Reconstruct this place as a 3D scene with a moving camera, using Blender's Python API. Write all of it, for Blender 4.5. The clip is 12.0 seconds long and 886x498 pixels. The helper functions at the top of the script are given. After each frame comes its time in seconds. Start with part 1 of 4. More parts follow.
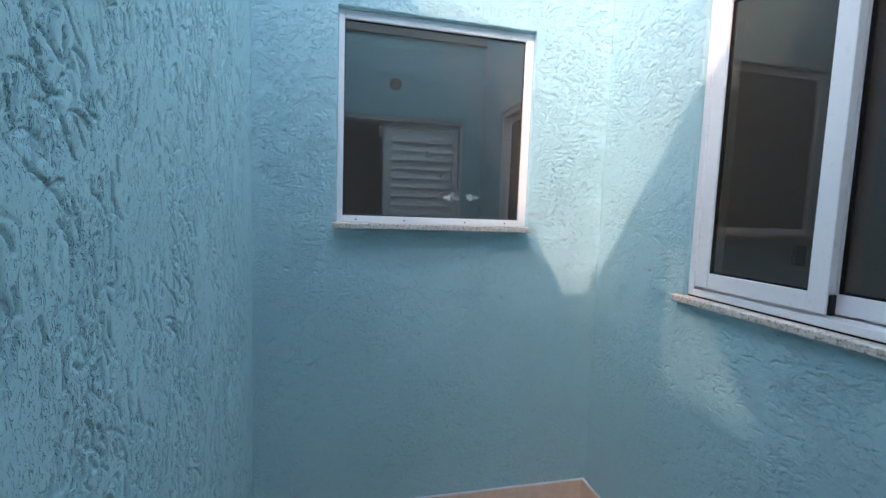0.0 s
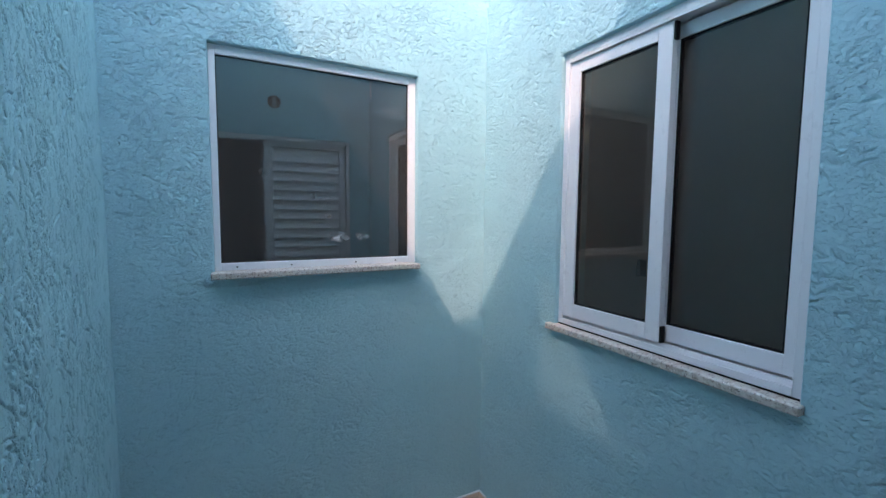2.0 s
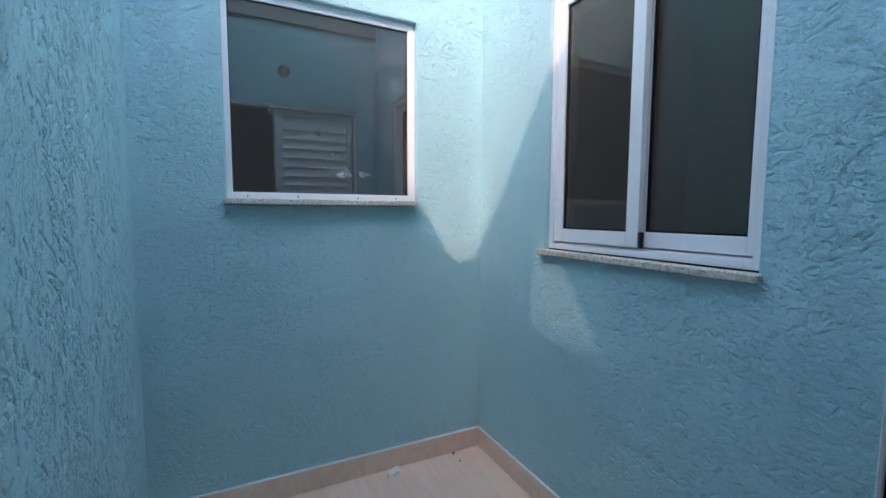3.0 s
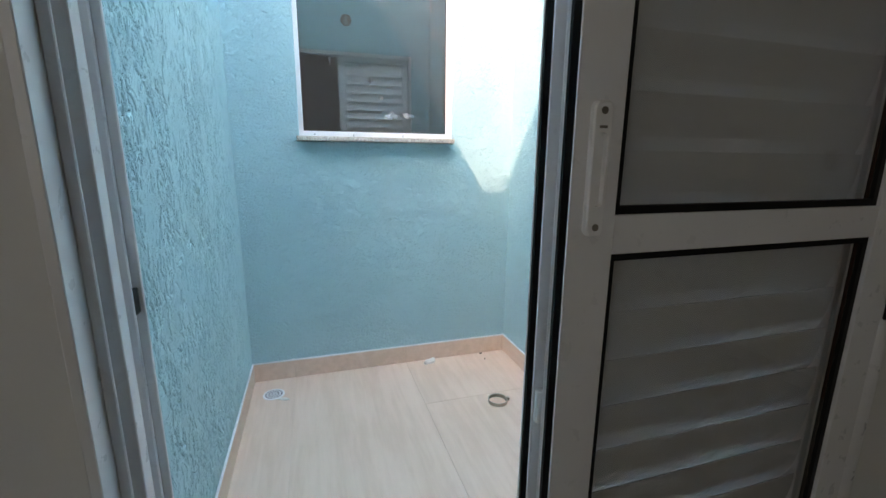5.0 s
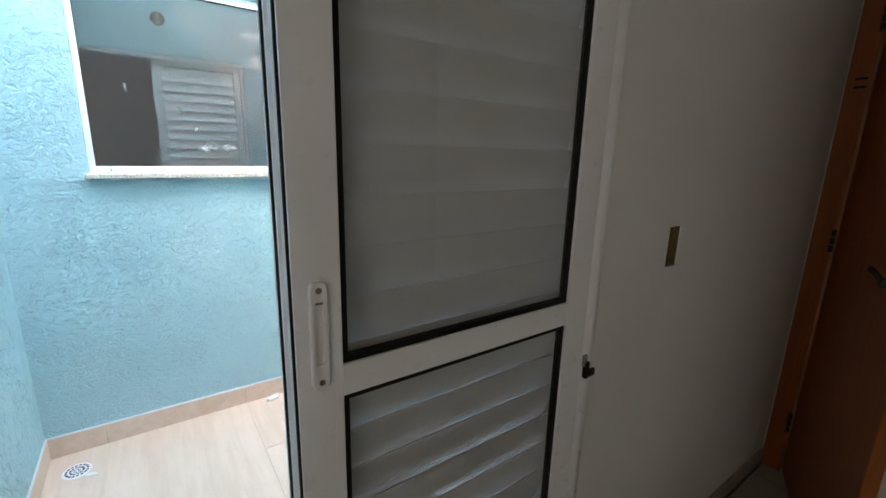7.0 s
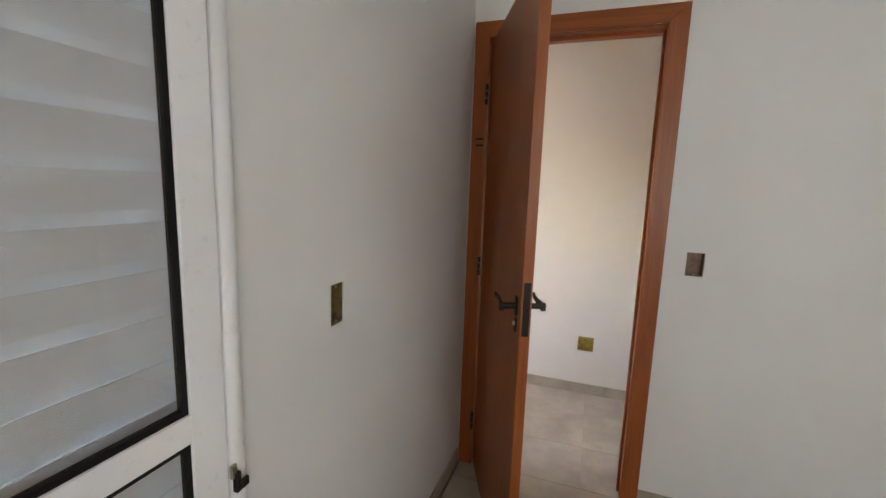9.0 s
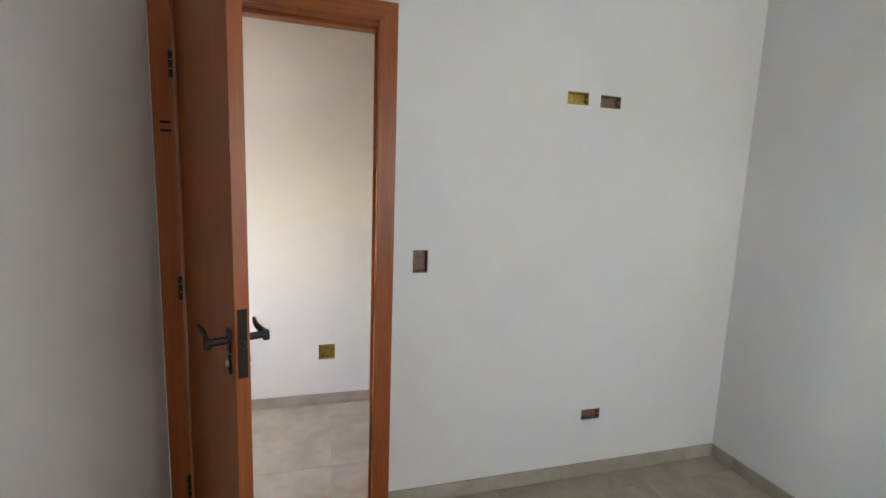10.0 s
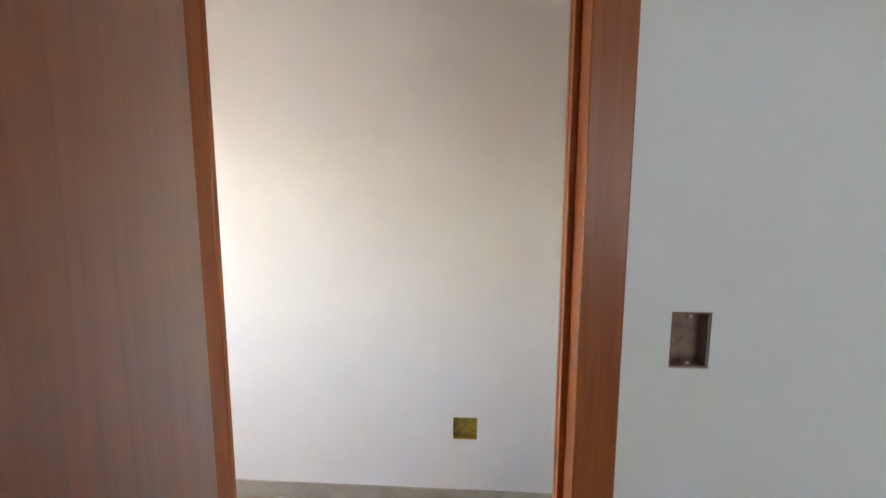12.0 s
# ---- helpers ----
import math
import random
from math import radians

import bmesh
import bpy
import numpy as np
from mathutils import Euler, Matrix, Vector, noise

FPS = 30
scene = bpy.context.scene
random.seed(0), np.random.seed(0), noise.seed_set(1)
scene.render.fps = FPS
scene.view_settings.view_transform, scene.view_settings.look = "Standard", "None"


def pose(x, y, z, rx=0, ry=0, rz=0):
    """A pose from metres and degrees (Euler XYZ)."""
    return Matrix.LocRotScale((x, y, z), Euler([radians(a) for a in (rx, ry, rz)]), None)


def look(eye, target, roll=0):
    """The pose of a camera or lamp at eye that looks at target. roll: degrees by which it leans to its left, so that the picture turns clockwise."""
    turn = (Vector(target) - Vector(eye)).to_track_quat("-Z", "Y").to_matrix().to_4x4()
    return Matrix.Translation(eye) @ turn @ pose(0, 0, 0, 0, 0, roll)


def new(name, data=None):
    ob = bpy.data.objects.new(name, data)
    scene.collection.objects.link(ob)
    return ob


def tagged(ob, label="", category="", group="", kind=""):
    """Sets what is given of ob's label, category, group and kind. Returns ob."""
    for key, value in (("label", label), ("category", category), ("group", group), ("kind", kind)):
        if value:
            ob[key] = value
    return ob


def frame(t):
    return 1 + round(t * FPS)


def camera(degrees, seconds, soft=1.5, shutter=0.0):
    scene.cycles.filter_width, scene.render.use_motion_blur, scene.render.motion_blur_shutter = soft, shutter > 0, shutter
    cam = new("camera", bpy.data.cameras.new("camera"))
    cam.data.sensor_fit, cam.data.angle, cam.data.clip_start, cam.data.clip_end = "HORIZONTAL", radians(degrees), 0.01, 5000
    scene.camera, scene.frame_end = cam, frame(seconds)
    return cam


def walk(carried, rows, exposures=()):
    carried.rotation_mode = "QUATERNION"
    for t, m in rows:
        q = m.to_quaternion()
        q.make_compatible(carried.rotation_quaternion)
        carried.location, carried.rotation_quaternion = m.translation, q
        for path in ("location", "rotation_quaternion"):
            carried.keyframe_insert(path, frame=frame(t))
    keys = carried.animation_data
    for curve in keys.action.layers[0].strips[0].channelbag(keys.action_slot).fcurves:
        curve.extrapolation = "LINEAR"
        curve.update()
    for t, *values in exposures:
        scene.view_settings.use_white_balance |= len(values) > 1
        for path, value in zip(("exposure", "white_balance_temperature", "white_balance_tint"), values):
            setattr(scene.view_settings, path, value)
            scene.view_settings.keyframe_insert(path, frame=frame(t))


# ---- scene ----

cam = camera(92.8, 12.0)
PATH = [
    (0, (-0.314, 0.155, 1.318), (0.131, 2.097, 1.144), 2.0),
    (0.5, (-0.306, 0.169, 1.352), (0.438, 2.018, 1.18), 1.9),
    (1, (-0.304, 0.186, 1.507), (0.589, 1.968, 1.346), 1.6),
    (1.5, (-0.298, 0.158, 1.573), (0.612, 1.932, 1.42), 0.8),
    (2, (-0.324, 0.132, 1.479), (0.598, 1.899, 1.319), 0.5),
    (2.5, (-0.311, 0.084, 1.305), (0.598, 1.859, 1.149), 0.3),
    (3, (-0.322, -0.005, 1.207), (0.551, 1.787, 1.041), 0.2),
    (3.5, (-0.333, -0.083, 1.16), (0.507, 1.715, 0.907), 0.4),
    (3.7, (-0.334, -0.112, 1.143), (0.495, 1.689, 0.875), 0.3),
    (5.3, (-0.305, -0.482, 1.18), (0.218, 1.396, 0.736), 0.7),
    (5.5, (-0.306, -0.506, 1.256), (0.19, 1.378, 0.804), 0.8),
    (6, (-0.269, -0.506, 1.317), (0.179, 1.387, 0.851), 0.7),
    (6.5, (-0.212, -0.511, 1.318), (0.516, 1.288, 0.835), 0.8),
    (6.7, (-0.189, -0.514, 1.345), (0.761, 1.178, 0.862), 1.2),
    (8.3, (-0.074, -0.533, 1.468), (1.311, 0.867, 1.12), 1.1),
    (8.5, (-0.044, -0.539, 1.469), (1.479, 0.714, 1.138), 1.4),
    (9, (0.064, -0.575, 1.472), (1.928, 0.085, 1.173), 1.9),
    (9.5, (0.219, -0.602, 1.478), (2.199, -0.599, 1.202), 2.0),
    (10, (0.283, -0.6, 1.475), (2.195, -1.127, 1.215), 2.1),
    (10.5, (0.298, -0.576, 1.485), (2.034, -1.539, 1.24), 2.1),
    (11, (0.459, -0.535, 1.446), (2.138, -1.595, 1.205), 1.7),
    (11.5, (0.849, -0.595, 1.422), (2.767, -1.112, 1.187), 0.6),
    (12, (1.347, -0.608, 1.424), (3.327, -0.48, 1.175), 0.1),
]
walk(cam, [(t, look(eye, target, roll)) for t, eye, target, roll in PATH], [(0, 3.45, 8300, 17), (2.0, 3.10, 7700, 16), (2.5, 3.15, 7700, 16), (3.5, 3.55, 7900, 16), (5.5, 4.40, 9500, 17), (6.0, 4.48, 9600, 17), (6.5, 4.85, 9700, 17), (8.5, 6.0, 9100, 17), (9.0, 6.75, 8800, 18), (9.5, 6.9, 8500, 17), (10.5, 7.05, 7600, 14), (11.5, 6.85, 7400, 14), (12, 6.75, 7700, 14)])

# ---------------------------------------------------------------- world, sun, lamps
SUN_WAY = Vector((0.610, 0.715, -1.0)).normalized()
world = bpy.data.worlds.new("sky")
scene.world = world
world.use_nodes = True
wn, wl = world.node_tree.nodes, world.node_tree.links
sky = wn.new("ShaderNodeTexSky")
sky.sky_type, sky.sun_disc = "NISHITA", False
sky.sun_elevation, sky.sun_rotation = radians(46.8), radians(220.5)
wn["Background"].inputs["Strength"].default_value = 0.15
wl.new(sky.outputs["Color"], wn["Background"].inputs["Color"])

sun_data = bpy.data.lights.new("sun", "SUN")
sun_data.energy, sun_data.angle, sun_data.color = 0.28, radians(0.5), (1.0, 0.75, 0.73)
sun = new("sun", sun_data)
sun.rotation_mode = "QUATERNION"
sun.rotation_quaternion = SUN_WAY.to_track_quat("-Z", "Y")

# fill lamp added in an invented, unseen opening at the end of the hall
hall_data = bpy.data.lights.new("hall_fill", "AREA")
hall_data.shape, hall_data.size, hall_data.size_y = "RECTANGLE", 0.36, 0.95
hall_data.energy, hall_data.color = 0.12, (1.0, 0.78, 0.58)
hall_light = new("hall_fill", hall_data)
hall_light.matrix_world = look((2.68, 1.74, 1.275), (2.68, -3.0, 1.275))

# fill lamp added at an assumed, unseen window in the bedroom's west wall
west_data = bpy.data.lights.new("bedroom_fill", "AREA")
west_data.shape, west_data.size, west_data.size_y = "RECTANGLE", 1.75, 1.15
west_data.spread = radians(165)
west_data.energy, west_data.color = 0.18, (0.84, 0.935, 1.0)
west_light = new("bedroom_fill", west_data)
west_light.matrix_world = look((-1.54, -1.80, 1.55), (2.0, -1.80, 1.55))

# added lamp shines through the fixed pane, imitating sun mirrored onto the east wall
GLINT = Vector((SUN_WAY.x, -SUN_WAY.y, SUN_WAY.z))
edge = Vector((-0.416, 0.0, 0.678))
edge = (edge - edge.dot(GLINT) * GLINT).normalized()
glint_data = bpy.data.lights.new("pane_glint_stand_in", "AREA")
glint_data.shape, glint_data.size, glint_data.size_y = "RECTANGLE", 0.48, 0.45
glint_data.spread = radians(2)
glint_data.energy, glint_data.color = 0.11 * 0.48 * 0.45, (1.0, 0.80, 0.76)
glint = new("pane_glint_stand_in", glint_data)
turned = Matrix((edge, (-GLINT).cross(edge), -GLINT)).transposed()
side = turned.col[1] if turned.col[1].z > 0 else -turned.col[1]
glint.matrix_world = Matrix.Translation(Vector((0.208, 1.908, 1.709)) - 0.75 * GLINT + 0.225 * side) @ turned.to_4x4()


# ---------------------------------------------------------------- materials
class Nodes:
    def __init__(self, name, rough=0.5, metal=0.0, spec=0.5):
        self.mat = bpy.data.materials.new(name)
        self.mat.use_nodes = True
        self.t = self.mat.node_tree
        self.b = self.t.nodes["Principled BSDF"]
        self.b.inputs["Roughness"].default_value = rough
        self.b.inputs["Metallic"].default_value = metal
        self.b.inputs["Specular IOR Level"].default_value = spec
        self.co = self.add("ShaderNodeTexCoord").outputs["Object"]

    def add(self, kind, **props):
        n = self.t.nodes.new(kind)
        for k, v in props.items():
            setattr(n, k, v)
        return n

    def link(self, a, b):
        self.t.links.new(a, b)

    def scaled(self, sx, sy, sz, source=None):
        m = self.add("ShaderNodeMapping")
        m.inputs["Scale"].default_value = (sx, sy, sz)
        self.link(source or self.co, m.inputs["Vector"])
        return m.outputs["Vector"]

    def noise(self, vec, scale, detail=3.0, rough=0.55, dist=0.0):
        n = self.add("ShaderNodeTexNoise")
        n.inputs["Scale"].default_value = scale
        n.inputs["Detail"].default_value = detail
        n.inputs["Roughness"].default_value = rough
        n.inputs["Distortion"].default_value = dist
        self.link(vec, n.inputs["Vector"])
        return n.outputs["Fac"]

    def math(self, op, a, b=0.0, clamp=False):
        n = self.add("ShaderNodeMath", operation=op, use_clamp=clamp)
        for i, v in enumerate((a, b)):
            if isinstance(v, (int, float)):
                n.inputs[i].default_value = v
            else:
                self.link(v, n.inputs[i])
        return n.outputs[0]

    def span(self, v, a, b, lo=0.0, hi=1.0, smooth=True):
        n = self.add("ShaderNodeMapRange", interpolation_type="SMOOTHSTEP" if smooth else "LINEAR")
        self.link(v, n.inputs["Value"])
        for k, x in (("From Min", a), ("From Max", b), ("To Min", lo), ("To Max", hi)):
            n.inputs[k].default_value = x
        return n.outputs["Result"]

    def mix(self, f, a, b):
        n = self.add("ShaderNodeMix", data_type="RGBA")
        if isinstance(f, (int, float)):
            n.inputs[0].default_value = f
        else:
            self.link(f, n.inputs[0])
        for i, v in ((6, a), (7, b)):
            if isinstance(v, tuple):
                n.inputs[i].default_value = (*v, 1)
            else:
                self.link(v, n.inputs[i])
        return n.outputs[2]

    def color(self, c):
        if isinstance(c, tuple):
            self.b.inputs["Base Color"].default_value = (*c, 1)
        else:
            self.link(c, self.b.inputs["Base Color"])
        return self

    def roughness(self, v):
        self.link(v, self.b.inputs["Roughness"])
        return self

    def bump(self, h, dist, strength=1.0):
        n = self.add("ShaderNodeBump")
        n.inputs["Distance"].default_value = dist
        n.inputs["Strength"].default_value = strength
        self.link(h, n.inputs["Height"])
        self.link(n.outputs["Normal"], self.b.inputs["Normal"])
        return self


def stroked_plaster(name, stretch, fine, deep):
    """Blue plaster with dragged strokes, long along the axis whose stretch is small."""
    m = Nodes(name, 0.62, spec=0.35)
    v = m.scaled(*stretch)
    n1 = m.noise(v, fine, 1.0, 0.4, 1.6)
    n2 = m.noise(v, fine * 1.7, 1.0, 0.4, 1.0)
    where = m.span(m.noise(v, 14, 2.0, 0.5), 0.36, 0.58)
    cut = m.math("MULTIPLY", m.span(n1, 0.58, 0.74), m.span(where, 0.0, 1.0, 0.45, 1.0))
    nick = m.math("MULTIPLY", m.span(n2, 0.60, 0.74), m.math("MULTIPLY", where, 0.45))
    h = m.math("SUBTRACT", m.math("MULTIPLY", m.noise(m.co, 240, 2.0), 0.08), m.math("MAXIMUM", cut, nick))
    big = m.noise(m.co, 1.7, 4.0)
    c = m.mix(m.span(big, 0.3, 0.7), (0.370, 0.635, 0.690), (0.402, 0.660, 0.710))
    c = m.mix(m.math("MULTIPLY", m.span(m.noise(m.co, 260, 3.0), 0.5, 0.8), 0.25), c, (0.48, 0.71, 0.77))
    # random darker dashes in the colour, making strokes read where relief looks flat
    thin = m.span(m.noise(v, fine * 0.9, 2.0, 0.5, 1.2), 0.56, 0.70)
    c = m.mix(m.math("MULTIPLY", thin, 0.16), c, (0.28, 0.53, 0.60))
    m.color(c).bump(h, deep)
    return m.mat


BLUE_N = stroked_plaster("blue_plaster_north", (0.48, 1.0, 1.0), 200, 0.0045)
BLUE_V = stroked_plaster("blue_plaster_vertical", (1.0, 1.0, 0.40), 160, 0.0045)
BLUE_E = stroked_plaster("blue_plaster_east", (1.0, 0.48, 1.0), 200, 0.0045)


def paint(name, a, b, rough=0.6):
    m = Nodes(name, rough, spec=0.3)
    c = m.mix(m.span(m.noise(m.co, 1.3, 4.0), 0.3, 0.7), a, b)
    m.color(c)
    h = m.math("ADD", m.noise(m.co, 240, 3.0), m.math("MULTIPLY", m.noise(m.co, 9, 3.0), 2.0))
    m.bump(h, 0.0006, 0.5)
    return m.mat


WHITE = paint("wall_paint_white", (0.74, 0.735, 0.72), (0.70, 0.695, 0.68))
CEIL = paint("ceiling_paint", (0.80, 0.80, 0.79), (0.77, 0.77, 0.76))


CEMENT = paint("bare_cement", (0.42, 0.41, 0.39), (0.34, 0.33, 0.31), 0.85)


def tile_mat(name, a, b, streak, grain, rough):
    m = Nodes(name, rough)
    info = m.add("ShaderNodeObjectInfo")
    off = m.add("ShaderNodeVectorMath", operation="SCALE")
    m.link(info.outputs["Random"], off.inputs["Scale"])
    off.inputs[0].default_value = (17.0, 31.0, 5.0)
    add = m.add("ShaderNodeVectorMath", operation="ADD")
    geo = m.add("ShaderNodeNewGeometry")
    m.link(geo.outputs["Position"], add.inputs[0])
    m.link(off.outputs[0], add.inputs[1])
    v = add.outputs[0]
    n = m.noise(m.scaled(*streak, source=v), grain, 5.0, 0.62, 0.3)
    cloud = m.noise(v, 3.2, 4.0)
    f = m.math("ADD", m.math("MULTIPLY", n, 0.65), m.math("MULTIPLY", cloud, 0.35))
    c = m.mix(m.span(f, 0.36, 0.64), a, b)
    dust = m.span(m.noise(v, 60, 5.0, 0.7), 0.62, 0.85)
    c = m.mix(m.math("MULTIPLY", dust, 0.25), c, (0.55, 0.51, 0.46))
    m.color(c).roughness(m.span(cloud, 0.2, 0.8, rough - 0.08, rough + 0.1))
    m.bump(n, 0.0005, 0.4)
    return m.mat


TILE_C = tile_mat("courtyard_tile", (0.71, 0.515, 0.40), (0.79, 0.59, 0.475), (9.0, 0.8, 9.0), 3.0, 0.42)
TILE_B = tile_mat("bedroom_tile", (0.30, 0.265, 0.215), (0.40, 0.36, 0.30), (1.0, 1.0, 1.0), 5.0, 0.38)
GROUT = Nodes("grout", 0.9).color((0.69, 0.51, 0.40)).mat
GROUT_D = Nodes("grout_bedroom", 0.9).color((0.33, 0.295, 0.245)).mat


def aluminium():
    m = Nodes("white_aluminium", 0.32)
    n = m.noise(m.co, 35, 4.0, 0.6)
    m.color(m.mix(m.span(m.noise(m.co, 90, 4.0, 0.6), 0.60, 0.85), (0.80, 0.80, 0.81), (0.72, 0.71, 0.70)))
    m.roughness(m.span(n, 0.3, 0.7, 0.26, 0.42))
    return m.mat


ALU = aluminium()
# dull black that paints the shade under the drain grate
HOLLOW_SHADE = Nodes("hollow_shade", 0.95, spec=0.05).color((0.008, 0.008, 0.008)).mat
# rubber black, which also paints the shade of holes, slots and gaps
BLACK = Nodes("black_rubber_and_shade", 0.6, spec=0.2).color((0.006, 0.006, 0.0065)).mat
SCREW = Nodes("steel_screw", 0.4, 0.9).color((0.30, 0.28, 0.25)).mat
PLASTIC_W = Nodes("white_plastic", 0.4).color((0.82, 0.82, 0.82)).mat
BRONZE = Nodes("dark_bronze", 0.45, 0.1, 0.35).color((0.011, 0.009, 0.008)).mat
STEEL = Nodes("worn_steel", 0.35, 0.95).color((0.42, 0.39, 0.34)).mat


def granite():
    m = Nodes("speckled_granite", 0.35)
    a = m.noise(m.co, 130, 3.0, 0.65)
    b = m.noise(m.co, 65, 3.0, 0.6)
    c = m.mix(m.span(b, 0.42, 0.62), (0.62, 0.57, 0.51), (0.50, 0.41, 0.35))
    c = m.mix(m.span(a, 0.56, 0.64), c, (0.22, 0.185, 0.17))
    c = m.mix(m.span(m.noise(m.co, 110, 2.0), 0.62, 0.68), c, (0.74, 0.71, 0.66))
    m.color(c)
    return m.mat


GRANITE = granite()


def wood(name, dark, light, along):
    m = Nodes(name, 0.36, spec=0.45)
    s = [16.0, 16.0, 16.0]
    s[along] = 0.9
    v = m.scaled(*s)
    n = m.noise(v, 2.6, 6.0, 0.6, 0.8)
    fine = m.noise(v, 14, 4.0, 0.7)
    c = m.mix(m.span(n, 0.25, 0.75), dark, light)
    c = m.mix(m.math("MULTIPLY", m.span(fine, 0.5, 0.75), 0.10), c, tuple(0.7 * x for x in dark))
    m.color(c).bump(fine, 0.0004, 0.4)
    return m.mat


WOOD = wood("varnished_wood", (0.235, 0.053, 0.009), (0.330, 0.083, 0.015), 2)
WOOD_H = wood("varnished_wood_head", (0.235, 0.053, 0.009), (0.330, 0.083, 0.015), 1)


def box_plastic(name, a, b):
    m = Nodes(name, 0.6)
    m.color(m.mix(m.span(m.noise(m.co, 55, 5.0, 0.7), 0.42, 0.62), a, b))
    return m.mat


YELLOW = box_plastic("yellow_box_plastic", (0.46, 0.34, 0.035), (0.24, 0.18, 0.07))
DUSTY = box_plastic("dusty_box_plastic", (0.25, 0.15, 0.10), (0.16, 0.11, 0.085))
# box plastic with the shade of the box's inside mixed into its colour
OLIVE_SHADED = box_plastic("olive_plastic_shaded", (0.17, 0.12, 0.035), (0.07, 0.05, 0.03))


def pane(name, tint, smear=(), haze=0.006, gloss=0.043):
    """Float glass; smear: places of dried wipes on it."""
    mat = bpy.data.materials.new(name)
    mat.use_nodes = True
    t = mat.node_tree
    for n in list(t.nodes):
        t.nodes.remove(n)
    out = t.nodes.new("ShaderNodeOutputMaterial")
    mix = t.nodes.new("ShaderNodeMixShader")
    tr = t.nodes.new("ShaderNodeBsdfTransparent")
    gl = t.nodes.new("ShaderNodeBsdfGlossy")
    lw = t.nodes.new("ShaderNodeLayerWeight")
    lw.inputs["Blend"].default_value = 0.5
    pw = t.nodes.new("ShaderNodeMath")
    pw.operation = "POWER"
    pw.inputs[1].default_value = 5.0
    fr = t.nodes.new("ShaderNodeMapRange")
    fr.inputs["To Min"].default_value, fr.inputs["To Max"].default_value = gloss, 1.0
    t.links.new(lw.outputs["Facing"], pw.inputs[0])
    t.links.new(pw.outputs[0], fr.inputs["Value"])
    tr.inputs["Color"].default_value = (*tint, 1)
    gl.inputs["Roughness"].default_value = 0.0
    gl.inputs["Color"].default_value = (1.0, 0.92, 0.86, 1)
    t.links.new(fr.outputs[0], mix.inputs[0])
    t.links.new(tr.outputs[0], mix.inputs[1])
    t.links.new(gl.outputs[0], mix.inputs[2])
    last = mix.outputs[0]
    if smear:
        co = t.nodes.new("ShaderNodeTexCoord")
        ns = t.nodes.new("ShaderNodeTexNoise")
        ns.inputs["Scale"].default_value, ns.inputs["Detail"].default_value = 45.0, 6.0
        ns.inputs["Roughness"].default_value, ns.inputs["Distortion"].default_value = 0.7, 1.2
        t.links.new(co.outputs["Object"], ns.inputs["Vector"])
        total = None
        for place, sx, sz, power in smear:
            mp = t.nodes.new("ShaderNodeMapping")
            mp.vector_type = "TEXTURE"
            mp.inputs["Location"].default_value = place
            mp.inputs["Scale"].default_value = (sx, 1.0, sz)
            t.links.new(co.outputs["Object"], mp.inputs["Vector"])
            ln = t.nodes.new("ShaderNodeVectorMath")
            ln.operation = "LENGTH"
            t.links.new(mp.outputs[0], ln.inputs[0])
            mr = t.nodes.new("ShaderNodeMapRange")
            mr.inputs["From Min"].default_value, mr.inputs["From Max"].default_value = 1.0, 0.0
            mr.inputs["To Max"].default_value = power
            t.links.new(ln.outputs["Value"], mr.inputs["Value"])
            if total is None:
                total = mr.outputs[0]
            else:
                mx = t.nodes.new("ShaderNodeMath")
                mx.operation = "MAXIMUM"
                t.links.new(total, mx.inputs[0])
                t.links.new(mr.outputs[0], mx.inputs[1])
                total = mx.outputs[0]
        th = t.nodes.new("ShaderNodeMapRange")
        th.inputs["From Min"].default_value, th.inputs["From Max"].default_value = 0.46, 0.62
        t.links.new(ns.outputs["Fac"], th.inputs["Value"])
        mu = t.nodes.new("ShaderNodeMath")
        mu.operation = "MULTIPLY_ADD"
        mu.inputs[2].default_value = haze
        t.links.new(th.outputs[0], mu.inputs[0])
        t.links.new(total, mu.inputs[1])
        df = t.nodes.new("ShaderNodeBsdfDiffuse")
        df.inputs["Color"].default_value = (0.75, 0.76, 0.76, 1)
        m2 = t.nodes.new("ShaderNodeMixShader")
        t.links.new(mu.outputs[0], m2.inputs[0])
        t.links.new(last, m2.inputs[1])
        t.links.new(df.outputs[0], m2.inputs[2])
        last = m2.outputs[0]
    else:
        df = t.nodes.new("ShaderNodeBsdfDiffuse")
        df.inputs["Color"].default_value = (0.62, 0.53, 0.46, 1)
        m2 = t.nodes.new("ShaderNodeMixShader")
        m2.inputs[0].default_value = haze
        t.links.new(last, m2.inputs[1])
        t.links.new(df.outputs[0], m2.inputs[2])
        last = m2.outputs[0]
    t.links.new(last, out.inputs["Surface"])
    return mat


GLASS = pane("clear_glass", (0.86, 0.87, 0.87))
GLASS_DARK = pane("smoked_glass", (0.60, 0.55, 0.50), gloss=0.070, haze=0.045)


# ---------------------------------------------------------------- mesh helpers
def box(bm, x0, x1, y0, y1, z0, z1, bevel=0.0, seg=1):
    m = Matrix.Translation(((x0 + x1) / 2, (y0 + y1) / 2, (z0 + z1) / 2)) @ Matrix.Diagonal((abs(x1 - x0), abs(y1 - y0), abs(z1 - z0), 1))
    made = bmesh.ops.create_cube(bm, size=1, matrix=m)["verts"]
    if bevel:
        edges = {e for v in made for e in v.link_edges}
        bmesh.ops.bevel(bm, geom=list(edges), offset=bevel, segments=seg, affect="EDGES", profile=0.5)
    return bm


